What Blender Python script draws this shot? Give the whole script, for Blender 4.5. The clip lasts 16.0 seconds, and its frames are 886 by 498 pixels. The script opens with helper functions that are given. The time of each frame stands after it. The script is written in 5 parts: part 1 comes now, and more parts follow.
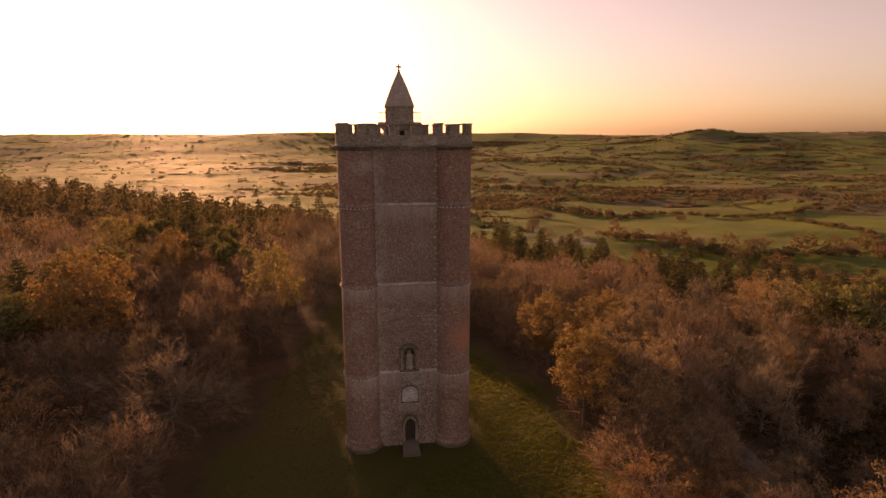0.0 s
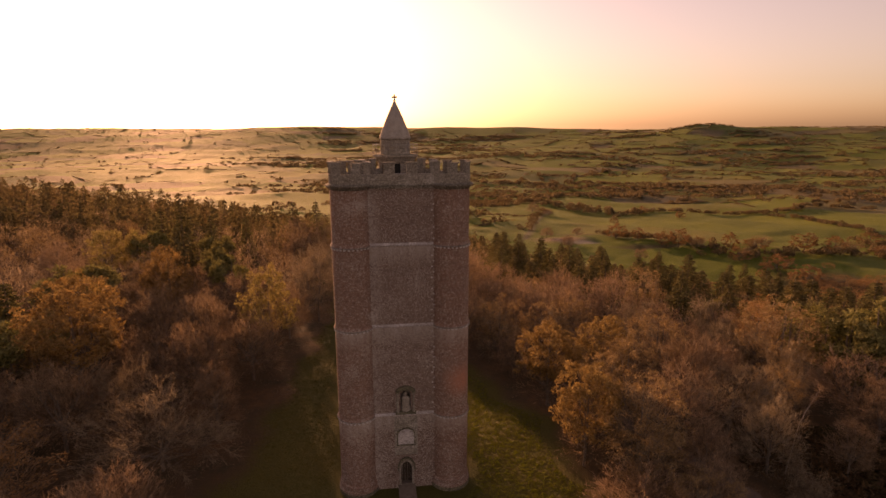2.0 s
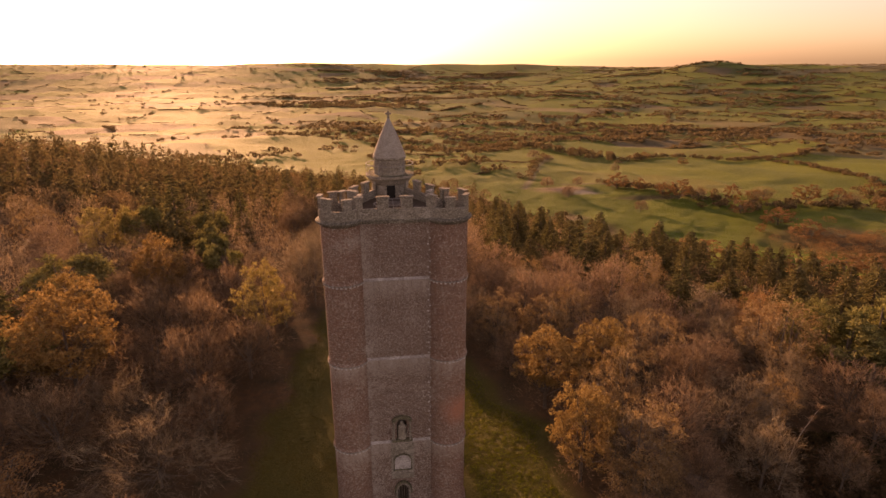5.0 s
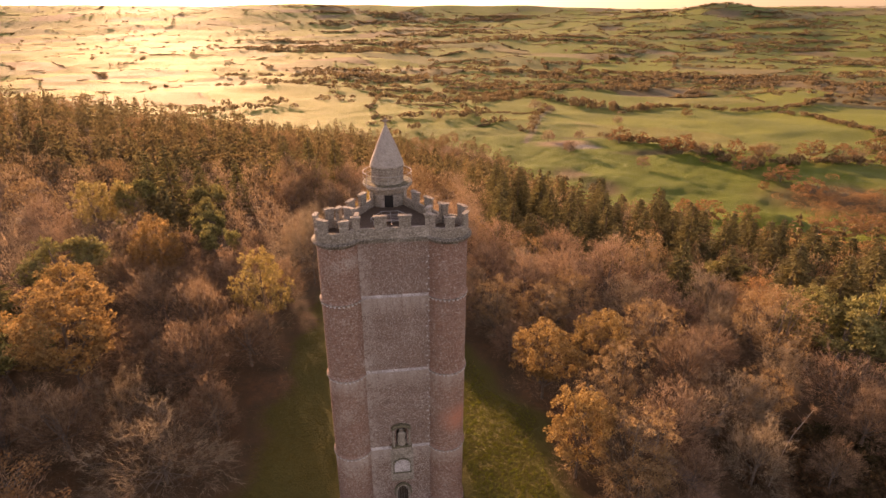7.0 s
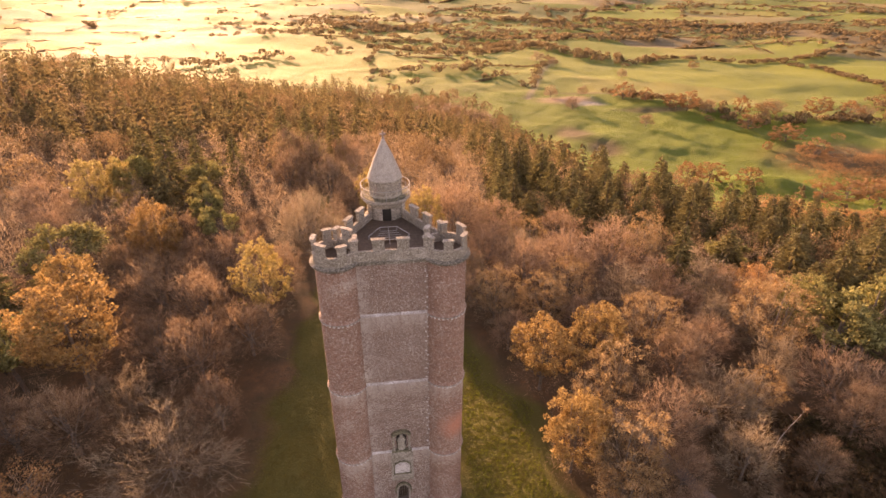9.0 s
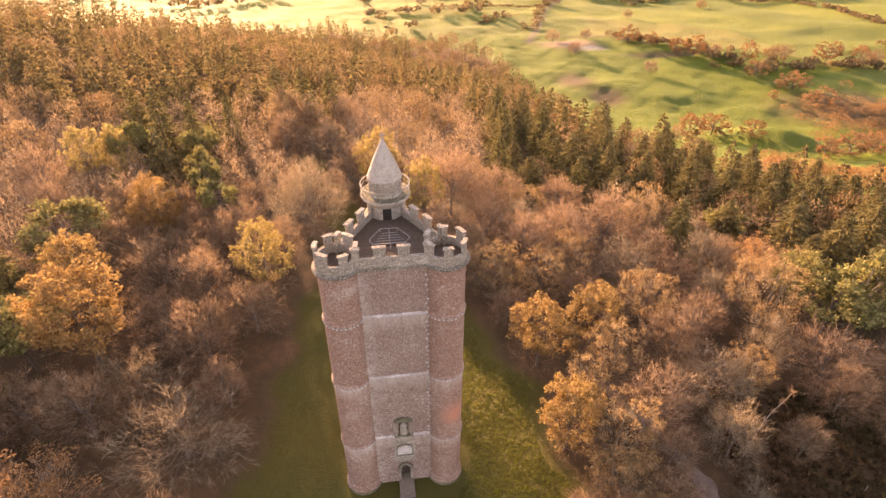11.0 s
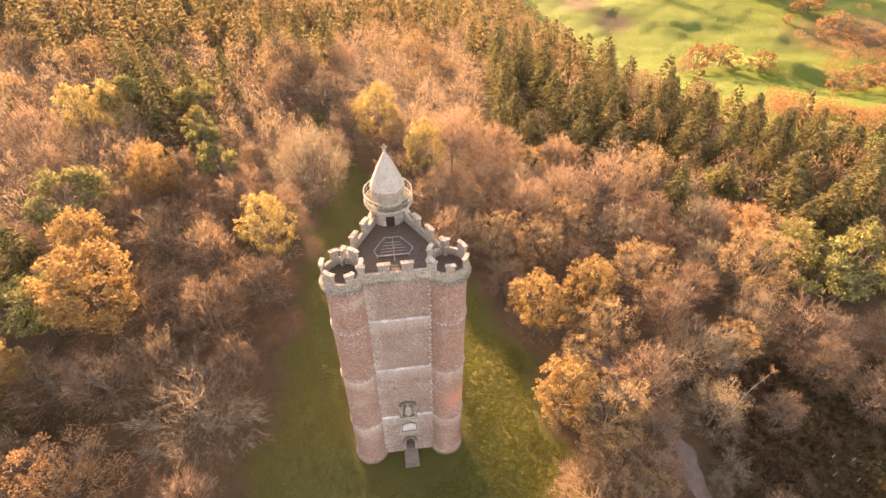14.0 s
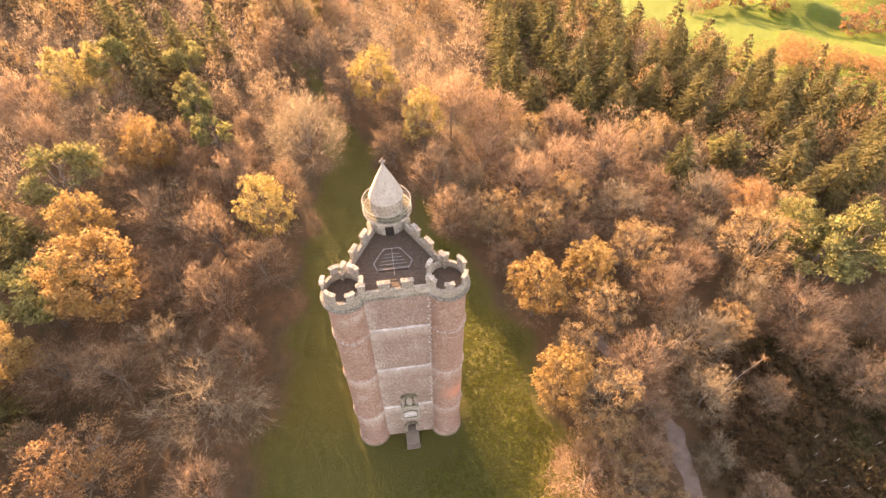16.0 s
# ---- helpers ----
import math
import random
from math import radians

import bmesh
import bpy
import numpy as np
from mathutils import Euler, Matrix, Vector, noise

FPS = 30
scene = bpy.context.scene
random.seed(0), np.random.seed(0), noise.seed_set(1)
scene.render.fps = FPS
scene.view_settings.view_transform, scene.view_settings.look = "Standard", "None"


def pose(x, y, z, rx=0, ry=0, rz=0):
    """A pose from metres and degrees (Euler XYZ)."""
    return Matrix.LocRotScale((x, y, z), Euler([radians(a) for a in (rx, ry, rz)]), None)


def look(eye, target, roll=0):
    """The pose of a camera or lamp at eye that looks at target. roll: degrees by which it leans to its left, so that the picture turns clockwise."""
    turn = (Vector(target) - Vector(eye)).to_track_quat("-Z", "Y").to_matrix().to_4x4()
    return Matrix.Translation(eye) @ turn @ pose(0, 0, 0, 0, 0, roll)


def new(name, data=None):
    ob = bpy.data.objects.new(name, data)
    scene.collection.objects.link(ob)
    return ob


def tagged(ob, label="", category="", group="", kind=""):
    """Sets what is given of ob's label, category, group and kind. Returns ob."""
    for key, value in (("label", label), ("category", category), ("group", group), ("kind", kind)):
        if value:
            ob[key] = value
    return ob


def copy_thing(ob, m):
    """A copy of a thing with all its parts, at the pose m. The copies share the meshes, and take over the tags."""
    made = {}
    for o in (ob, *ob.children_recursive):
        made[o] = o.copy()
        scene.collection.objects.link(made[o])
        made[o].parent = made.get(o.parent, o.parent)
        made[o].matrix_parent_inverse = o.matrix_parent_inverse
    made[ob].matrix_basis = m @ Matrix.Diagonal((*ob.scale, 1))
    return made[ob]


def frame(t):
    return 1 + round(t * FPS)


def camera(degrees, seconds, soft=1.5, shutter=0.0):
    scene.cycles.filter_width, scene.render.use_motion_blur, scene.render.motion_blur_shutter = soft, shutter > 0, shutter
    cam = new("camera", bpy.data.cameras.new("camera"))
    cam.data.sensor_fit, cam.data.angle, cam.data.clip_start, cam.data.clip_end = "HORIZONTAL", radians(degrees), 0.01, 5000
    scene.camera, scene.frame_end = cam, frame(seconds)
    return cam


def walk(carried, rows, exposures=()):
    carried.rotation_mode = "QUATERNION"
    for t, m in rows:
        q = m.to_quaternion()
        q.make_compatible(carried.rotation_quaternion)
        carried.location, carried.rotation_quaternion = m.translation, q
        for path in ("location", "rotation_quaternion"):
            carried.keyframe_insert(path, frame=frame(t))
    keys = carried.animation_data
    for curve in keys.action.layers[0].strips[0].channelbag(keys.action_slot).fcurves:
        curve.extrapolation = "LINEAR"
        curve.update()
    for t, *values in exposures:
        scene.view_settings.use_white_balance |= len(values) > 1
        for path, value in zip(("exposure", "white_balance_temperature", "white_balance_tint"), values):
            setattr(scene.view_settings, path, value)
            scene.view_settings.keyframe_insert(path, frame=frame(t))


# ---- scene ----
cam = camera(77.1, 16.0)
METRES, EYE, TILT, LEAN, TURN = 57.2, 40.4, -12.0, 0.0, 0.0
ROWS = [
    (0.0, 0.0, 0.0, 0.0, -0.0, 0.0, 0.0),
    (0.5, 0.0004, 0.0105, 0.022, -0.03, 0.0, 0.03),
    (1.0, 0.0014, 0.0216, 0.0456, -0.06, 0.01, 0.03),
    (1.5, 0.0028, 0.0317, 0.0696, -0.07, 0.01, 0.03),
    (2.0, 0.0038, 0.0418, 0.0952, -0.1, -0.62, 0.01),
    (2.5, 0.0045, 0.0506, 0.1218, -0.12, -2.1, -0.01),
    (3.0, 0.0061, 0.0601, 0.1496, -0.14, -3.18, -0.0),
    (3.5, 0.0079, 0.0698, 0.1806, -0.13, -3.38, -0.0),
    (4.0, 0.0083, 0.0793, 0.2115, -0.15, -4.36, -0.02),
    (6.5, 0.0082, 0.132, 0.3705, -0.21, -10.68, -0.22),
    (7.0, 0.0084, 0.1412, 0.4004, -0.24, -12.13, -0.21),
    (7.5, 0.0091, 0.1505, 0.43, -0.24, -13.45, -0.2),
    (8.0, 0.0103, 0.1597, 0.4599, -0.21, -14.58, -0.19),
    (8.5, 0.0108, 0.1689, 0.4904, -0.19, -15.74, -0.19),
    (9.0, 0.0112, 0.1776, 0.5203, -0.22, -17.07, -0.18),
    (11.5, 0.0078, 0.2101, 0.6571, -0.39, -24.27, -0.07),
    (12.0, 0.0061, 0.2134, 0.6845, -0.42, -25.54, -0.04),
    (12.5, 0.0041, 0.2179, 0.712, -0.47, -26.69, -0.07),
    (13.0, 0.0032, 0.2257, 0.7415, -0.49, -27.89, -0.07),
    (13.5, 0.0021, 0.237, 0.7722, -0.52, -29.48, -0.04),
    (14.0, 0.0035, 0.2514, 0.8034, -0.49, -31.11, -0.03),
    (14.5, 0.0036, 0.2689, 0.8347, -0.53, -32.77, -0.0),
    (15.0, 0.0056, 0.2898, 0.867, -0.52, -34.45, 0.03),
    (15.5, 0.005, 0.3127, 0.9004, -0.56, -36.15, 0.04),
    (16.0, 0.0047, 0.3361, 0.9336, -0.62, -37.88, 0.07),
]
EXPOSURES = [(0.0, 0.88, 16500, 60), (4.0, 1.12, 17000, 60), (7.0, 2.2, 11700, 47), (9.0, 2.78, 11500, 47), (12.5, 3.5, 11100, 38), (16.0, 3.82, 11100, 34)]
walk(cam, [(t, pose(0, 0, EYE, TILT, LEAN, TURN) @ pose(METRES * x, METRES * y, METRES * z, 90 + pitch, roll, yaw)) for t, x, y, z, yaw, pitch, roll in ROWS], EXPOSURES)

# ---- light ----
SUN_AZ, SUN_EL = 25.5, 8.5          # degrees to the left of +y, and above the horizon
SUN_DIR = Vector((-math.sin(radians(SUN_AZ)) * math.cos(radians(SUN_EL)), math.cos(radians(SUN_AZ)) * math.cos(radians(SUN_EL)), math.sin(radians(SUN_EL))))
world = bpy.data.worlds.new("sky")
scene.world = world
world.use_nodes = True
wn, wl = world.node_tree.nodes, world.node_tree.links
sky = wn.new("ShaderNodeTexSky")
sky.sky_type = "NISHITA"
sky.sun_disc = False
sky.sun_elevation, sky.sun_rotation = radians(SUN_EL), radians(-SUN_AZ)
sky.altitude, sky.air_density, sky.dust_density, sky.ozone_density = 250, 1.0, 1.5, 4.0
soften = wn.new("ShaderNodeHueSaturation")         # thin evening haze takes some colour out of the sky
soften.inputs["Saturation"].default_value = 0.74
wl.new(sky.outputs[0], soften.inputs["Color"])
wl.new(soften.outputs[0], wn["Background"].inputs[0])
wn["Background"].inputs[1].default_value = 0.125
sun = new("sun", bpy.data.lights.new("sun", "SUN"))
sun.data.energy, sun.data.angle, sun.data.color = 2.9, radians(0.6), (1.0, 0.80, 0.56)
sun.matrix_world = look(SUN_DIR * 200, (0, 0, 0))


# ---- materials ----
class Graph:
    """Short way to write node trees."""

    def __init__(self, name):
        self.mat = bpy.data.materials.new(name)
        self.mat.use_nodes = True
        self.n, self.l = self.mat.node_tree.nodes, self.mat.node_tree.links
        self.bsdf = self.n["Principled BSDF"]
        self.out = self.n["Material Output"]

    def put(self, sock, v):
        if isinstance(v, bpy.types.NodeSocket):
            self.l.new(v, sock)
        elif isinstance(v, tuple) and len(v) == 3 and len(sock.default_value) == 4:
            sock.default_value = (*v, 1)
        else:
            sock.default_value = v

    def coord(self, kind="Object", scale=(1, 1, 1)):
        c, m = self.n.new("ShaderNodeTexCoord"), self.n.new("ShaderNodeMapping")
        self.l.new(c.outputs[kind], m.inputs[0])
        m.inputs["Scale"].default_value = scale
        return m.outputs[0]

    def position(self, scale=(1, 1, 1)):
        c, m = self.n.new("ShaderNodeNewGeometry"), self.n.new("ShaderNodeMapping")
        self.l.new(c.outputs["Position"], m.inputs[0])
        m.inputs["Scale"].default_value = scale
        return m.outputs[0]

    def noise(self, vec, scale, detail=4, rough=0.6):
        t = self.n.new("ShaderNodeTexNoise")
        self.put(t.inputs["Vector"], vec)
        t.inputs["Scale"].default_value, t.inputs["Detail"].default_value, t.inputs["Roughness"].default_value = scale, detail, rough
        return t.outputs[0]

    def ramp(self, fac, lo, hi, a=0.0, b=1.0):
        m = self.n.new("ShaderNodeMapRange")
        self.put(m.inputs[0], fac)
        for i, v in zip((1, 2, 3, 4), (lo, hi, a, b)):
            m.inputs[i].default_value = v
        return m.outputs[0]

    def mix(self, fac, a, b, kind="MIX"):
        m = self.n.new("ShaderNodeMix")
        m.data_type, m.blend_type = "RGBA", kind
        self.put(m.inputs[0], fac)
        self.put(m.inputs[6], a)
        self.put(m.inputs[7], b)
        return m.outputs[2]

    def math(self, op, a, b=0.0):
        m = self.n.new("ShaderNodeMath")
        m.operation = op
        self.put(m.inputs[0], a)
        self.put(m.inputs[1], b)
        return m.outputs[0]

    def bump(self, height, strength=0.5, dist=0.05):
        b = self.n.new("ShaderNodeBump")
        b.inputs["Strength"].default_value, b.inputs["Distance"].default_value = strength, dist
        self.put(b.inputs["Height"], height)
        self.l.new(b.outputs[0], self.bsdf.inputs["Normal"])

    def random(self):
        return self.n.new("ShaderNodeObjectInfo").outputs["Random"]

    def island(self):
        return self.n.new("ShaderNodeNewGeometry").outputs["Random Per Island"]

    def attribute(self, name):
        a = self.n.new("ShaderNodeAttribute")
        a.attribute_name = name
        return a.outputs["Color"]

    def done(self, colour, rough=0.85, metal=0.0, spec=0.3):
        self.put(self.bsdf.inputs["Base Color"], colour)
        self.put(self.bsdf.inputs["Roughness"], rough)
        self.bsdf.inputs["Metallic"].default_value = metal
        self.bsdf.inputs["Specular IOR Level"].default_value = spec
        return self.mat


def masonry(name, dark, light, lichen, spread, ledges=(), patch=None, wash_edge=False):
    """Weathered brick or stone; pale wash below the ledges, and a patch of newer, redder brick."""
    g = Graph(name)
    p = g.coord()
    courses = g.noise(g.coord(scale=(0.5, 0.5, 6.0)), 1.6, 5, 0.7)
    patches = g.noise(p, 0.32, 5, 0.6)
    grain = g.noise(p, 5.0, 5, 0.8)
    c = g.mix(g.ramp(courses, 0.3, 0.7), dark, light)
    c = g.mix(g.ramp(g.noise(p, 1.1, 4), 0.42, 0.72, 0, 0.45), c, tuple(0.55 * v for v in dark))
    worn = g.math("ADD", g.math("MULTIPLY", patches, 0.6), g.math("MULTIPLY", grain, 0.6))
    c = g.mix(g.ramp(worn, spread, spread + 0.12, 0.0, 0.8), c, lichen)
    c = g.mix(g.ramp(g.noise(p, 4.2, 3, 0.9), 0.53, 0.60, 0, 0.65), c, lichen)
    c = g.mix(g.ramp(g.noise(g.coord(scale=(0.5, 0.5, 3.6)), 2.6, 4, 0.85), 0.52, 0.62, 0, 0.55), c, tuple(0.6 * v for v in dark))
    single = g.noise(g.coord(scale=(6.5, 6.5, 17.0)), 1.0, 2, 0.9)
    c = g.mix(g.ramp(single, 0.54, 0.64, 0, 0.7), c, tuple(0.42 * v for v in dark))
    c = g.mix(g.math("MULTIPLY", g.ramp(single, 0.39, 0.46, 0.9 if wash_edge else 0.45, 0.0), g.ramp(patches, 0.36, 0.56, 0.45, 1.0)), c, tuple(min(0.7, 1.12 * v) for v in lichen))
    if ledges:
        sep = g.n.new("ShaderNodeSeparateXYZ")
        g.l.new(p, sep.inputs[0])
        drip = g.noise(g.coord(scale=(2.2, 2.2, 0.25)), 1.0, 4)
        for z in ledges:
            under = g.math("SUBTRACT", z, sep.outputs[2])
            wash = g.math("MULTIPLY", g.ramp(under, -0.1, 0.05), g.ramp(under, 0.3, 2.6, 1.0, 0.0))
            wash = g.math("MULTIPLY", wash, g.ramp(g.math("ADD", g.math("MULTIPLY", drip, 0.6), g.math("MULTIPLY", grain, 0.5)), 0.38, 0.62))
            c = g.mix(g.math("MULTIPLY", wash, 0.6), c, lichen)
        if wash_edge:
            side = g.math("MULTIPLY", g.ramp(sep.outputs[0], -3.6, -2.2, 1.0, 0.0), g.ramp(g.noise(p, 1.7, 5, 0.75), 0.40, 0.62))
            c = g.mix(g.math("MULTIPLY", side, 0.6), c, lichen)
    if patch:
        d = g.n.new("ShaderNodeVectorMath")
        d.operation = "DISTANCE"
        g.l.new(p, d.inputs[0])
        d.inputs[1].default_value = patch
        m = g.math("MULTIPLY", g.ramp(d.outputs["Value"], 0.6, 2.6, 1.0, 0.0), g.ramp(grain, 0.3, 0.6, 0.3, 1.0))
        c = g.mix(m, c, (0.52, 0.20, 0.12))
    g.bump(g.math("ADD", grain, courses), 0.6, 0.05)
    return g.done(c, 0.92, 0, 0.2)


BRICK = masonry("brick", (0.235, 0.118, 0.080), (0.335, 0.175, 0.120), (0.53, 0.45, 0.37), 0.66, (10.6, 22.0), (6.9, -2.0, 15.2))
BRICK_WASHED = masonry("lichened_brick", (0.185, 0.108, 0.078), (0.275, 0.168, 0.125), (0.50, 0.43, 0.36), 0.68, (10.65, 22.05, 31.8), None, True)
LEDGE = masonry("pale_ledge", (0.27, 0.22, 0.185), (0.47, 0.41, 0.36), (0.66, 0.61, 0.56), 0.56)
PALE = masonry("pale_blocks", (0.46, 0.40, 0.35), (0.60, 0.54, 0.48), (0.68, 0.63, 0.58), 0.54)
# dark tone holds both moss and the shadow line below the parapet
STAINED_SHADED = masonry("stained_shaded_cornice", (0.10, 0.085, 0.062), (0.20, 0.17, 0.125), (0.47, 0.42, 0.34), 0.62)
STONE = masonry("limestone", (0.195, 0.165, 0.122), (0.31, 0.262, 0.198), (0.54, 0.48, 0.40), 0.62)
SPIRE_STONE = masonry("spire_stone", (0.36, 0.31, 0.25), (0.44, 0.385, 0.315), (0.50, 0.45, 0.38), 0.72)
MOSSY = masonry("mossy_stone", (0.085, 0.078, 0.05), (0.15, 0.13, 0.085), (0.36, 0.32, 0.2), 0.70)
STONE_DARK = masonry("weathered_stone", (0.17, 0.14, 0.115), (0.28, 0.235, 0.19), (0.50, 0.45, 0.38), 0.65)


def plain(name, a, b, scale=4.0, rough=0.7, metal=0.0):
    g = Graph(name)
    p = g.coord()
    n = g.noise(p, scale, 5, 0.65)
    g.bump(n, 0.3, 0.02)
    return g.done(g.mix(g.ramp(n, 0.3, 0.7), a, b), g.ramp(g.noise(p, scale * 3), 0.3, 0.7, rough - 0.1, min(1, rough + 0.1)), metal)


LEAD = plain("roof_boards", (0.065, 0.045, 0.032), (0.125, 0.09, 0.06), 3.0, 0.8)
IRON = plain("iron", (0.25, 0.24, 0.22), (0.38, 0.36, 0.33), 8.0, 0.5, 0.6)
DOORWOOD = plain("dark_oak", (0.045, 0.03, 0.02), (0.08, 0.055, 0.035), 6.0, 0.7)
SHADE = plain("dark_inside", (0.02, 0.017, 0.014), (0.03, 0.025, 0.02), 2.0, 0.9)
CONCRETE = plain("ramp_stone", (0.14, 0.11, 0.08), (0.22, 0.175, 0.13), 3.0, 0.9)


def foliage(name, a, b, c, through_light=0.4, varied=True, even=0.0, shine=0.10):
    """Leaves or twigs: three tones by piece and by tree, part of the light passes through."""
    g = Graph(name)
    col = g.mix(g.island(), a, b)
    if varied:
        col = g.mix(g.ramp(g.random(), 0.0, 1.0, 0.0, 0.7), col, c)
    else:
        col = g.mix(g.ramp(g.noise(g.position(), 0.05, 3), 0.4, 0.65, 0, 0.8), col, c)
    tone = g.ramp(g.noise(g.position(), 0.85, 3, 0.6), 0.34, 0.64, even, 1.0)
    col = g.mix(tone, g.mix(1.0, col, (0.52, 0.48, 0.46), "MULTIPLY"), g.mix(1.0, col, (1.12, 1.12, 1.1), "MULTIPLY"))
    d, tr, mx = g.n.new("ShaderNodeBsdfDiffuse"), g.n.new("ShaderNodeBsdfTranslucent"), g.n.new("ShaderNodeMixShader")
    g.put(d.inputs[0], col)
    g.put(tr.inputs[0], col)
    mx.inputs[0].default_value = through_light
    g.l.new(d.outputs[0], mx.inputs[1])
    g.l.new(tr.outputs[0], mx.inputs[2])
    edge, gl, coat = g.n.new("ShaderNodeLayerWeight"), g.n.new("ShaderNodeBsdfGlossy"), g.n.new("ShaderNodeMixShader")
    edge.inputs[0].default_value = 0.5               # smooth bark and waxy leaves shine at low angles
    g.put(coat.inputs[0], g.ramp(g.math("POWER", edge.outputs["Facing"], 3.0), 0.0, 1.0, 0.0, shine))
    g.put(gl.inputs["Color"], (0.95, 0.88, 0.76))
    gl.inputs["Roughness"].default_value = 0.7
    g.l.new(mx.outputs[0], coat.inputs[1])
    g.l.new(gl.outputs[0], coat.inputs[2])
    g.l.new(coat.outputs[0], g.out.inputs[0])
    return g.mat


GOLD = foliage("golden_leaves", (0.28, 0.185, 0.075), (0.40, 0.285, 0.125), (0.33, 0.20, 0.085), 0.42)
YELLOW = foliage("yellow_leaves", (0.33, 0.26, 0.10), (0.45, 0.36, 0.155), (0.33, 0.24, 0.09), 0.45)
TAN = foliage("tan_leaves", (0.29, 0.20, 0.11), (0.41, 0.29, 0.16), (0.36, 0.23, 0.11), 0.45)
RUSSET = foliage("russet_leaves", (0.33, 0.18, 0.085), (0.43, 0.25, 0.12), (0.34, 0.21, 0.11), 0.45)
TWIG = foliage("brown_twigs", (0.15, 0.10, 0.065), (0.42, 0.30, 0.195), (0.28, 0.185, 0.12), 0.4)
TWIG_PALE = foliage("pale_twigs", (0.16, 0.125, 0.085), (0.42, 0.34, 0.235), (0.27, 0.21, 0.145), 0.4)
TWIG_RED = foliage("reddish_twigs", (0.19, 0.123, 0.083), (0.47, 0.325, 0.215), (0.325, 0.222, 0.148), 0.4)
NEEDLE = foliage("dark_needles", (0.10, 0.10, 0.045), (0.22, 0.195, 0.085), (0.19, 0.16, 0.075), 0.45)
PINE = foliage("pine_needles", (0.16, 0.16, 0.06), (0.31, 0.285, 0.115), (0.25, 0.215, 0.09), 0.35)
FAR_TWIG = foliage("far_twigs", (0.20, 0.142, 0.095), (0.43, 0.315, 0.21), (0.36, 0.25, 0.15), 0.45, False)
FAR_NEEDLE = foliage("far_needles", (0.11, 0.10, 0.048), (0.22, 0.185, 0.09), (0.23, 0.16, 0.085), 0.45, False)
HEDGE = foliage("hedge_leaves", (0.14, 0.112, 0.058), (0.26, 0.19, 0.105), (0.25, 0.175, 0.095), 0.4, False)
TUFT = foliage("grass_blades", (0.10, 0.092, 0.026), (0.148, 0.134, 0.036), (0.125, 0.108, 0.031), 0.5, False, 0.85)
BRACKEN = foliage("bracken_fronds", (0.07, 0.05, 0.026), (0.18, 0.10, 0.05), (0.08, 0.078, 0.034), 0.25, False)
BARK = plain("bark", (0.10, 0.08, 0.06), (0.20, 0.16, 0.12), 3.0, 0.95)
BARK_PALE = plain("pale_bark", (0.26, 0.22, 0.17), (0.40, 0.34, 0.27), 3.0, 0.95)


# ---- the ground ----
STEPS = [(-400, 0), (-20, 0), (0, -0.6), (50, -5), (89, -10), (127, -16), (175, -27), (200, -33), (260, -48), (327, -68), (400, -76), (570, -79),
         (700, -88), (1000, -106), (1500, -122), (2300, -128), (6000, -128)]
HILLS = [(24.8, 4500, 46, 300, 280), (31.5, 388, 10, 30, 17), (17.5, 470, 4, 40, 22), (27.0, 610, 5, 90, 30), (27.5, 4600, 18, 560, 400), (20.0, 4000, 8, 420, 300), (38.0, 3600, 8, 500, 400), (-14.0, 4600, 9, 500, 400),
         (10.0, 2700, 6, 400, 300), (31.0, 1500, 9, 200, 260), (29.0, 900, 5, 120, 140)]   # degrees right of +y, distance, height, half width, half depth

RIPPLES = [(1.1, 15, 0.15, 330, 680, 60), (1.9, 21, 0.2, 330, 680, 60), (0.4, 33, 0.36, 330, 760, 60), (2.6, 57, 0.7, 330, 900, 80), (1.5, 120, 0.9, 550, 2600, 200), (0.7, 190, 1.5, 550, 3400, 200), (2.3, 290, 2.4, 700, 4000, 300)]   # heading, wavelength, height, from, to, fade


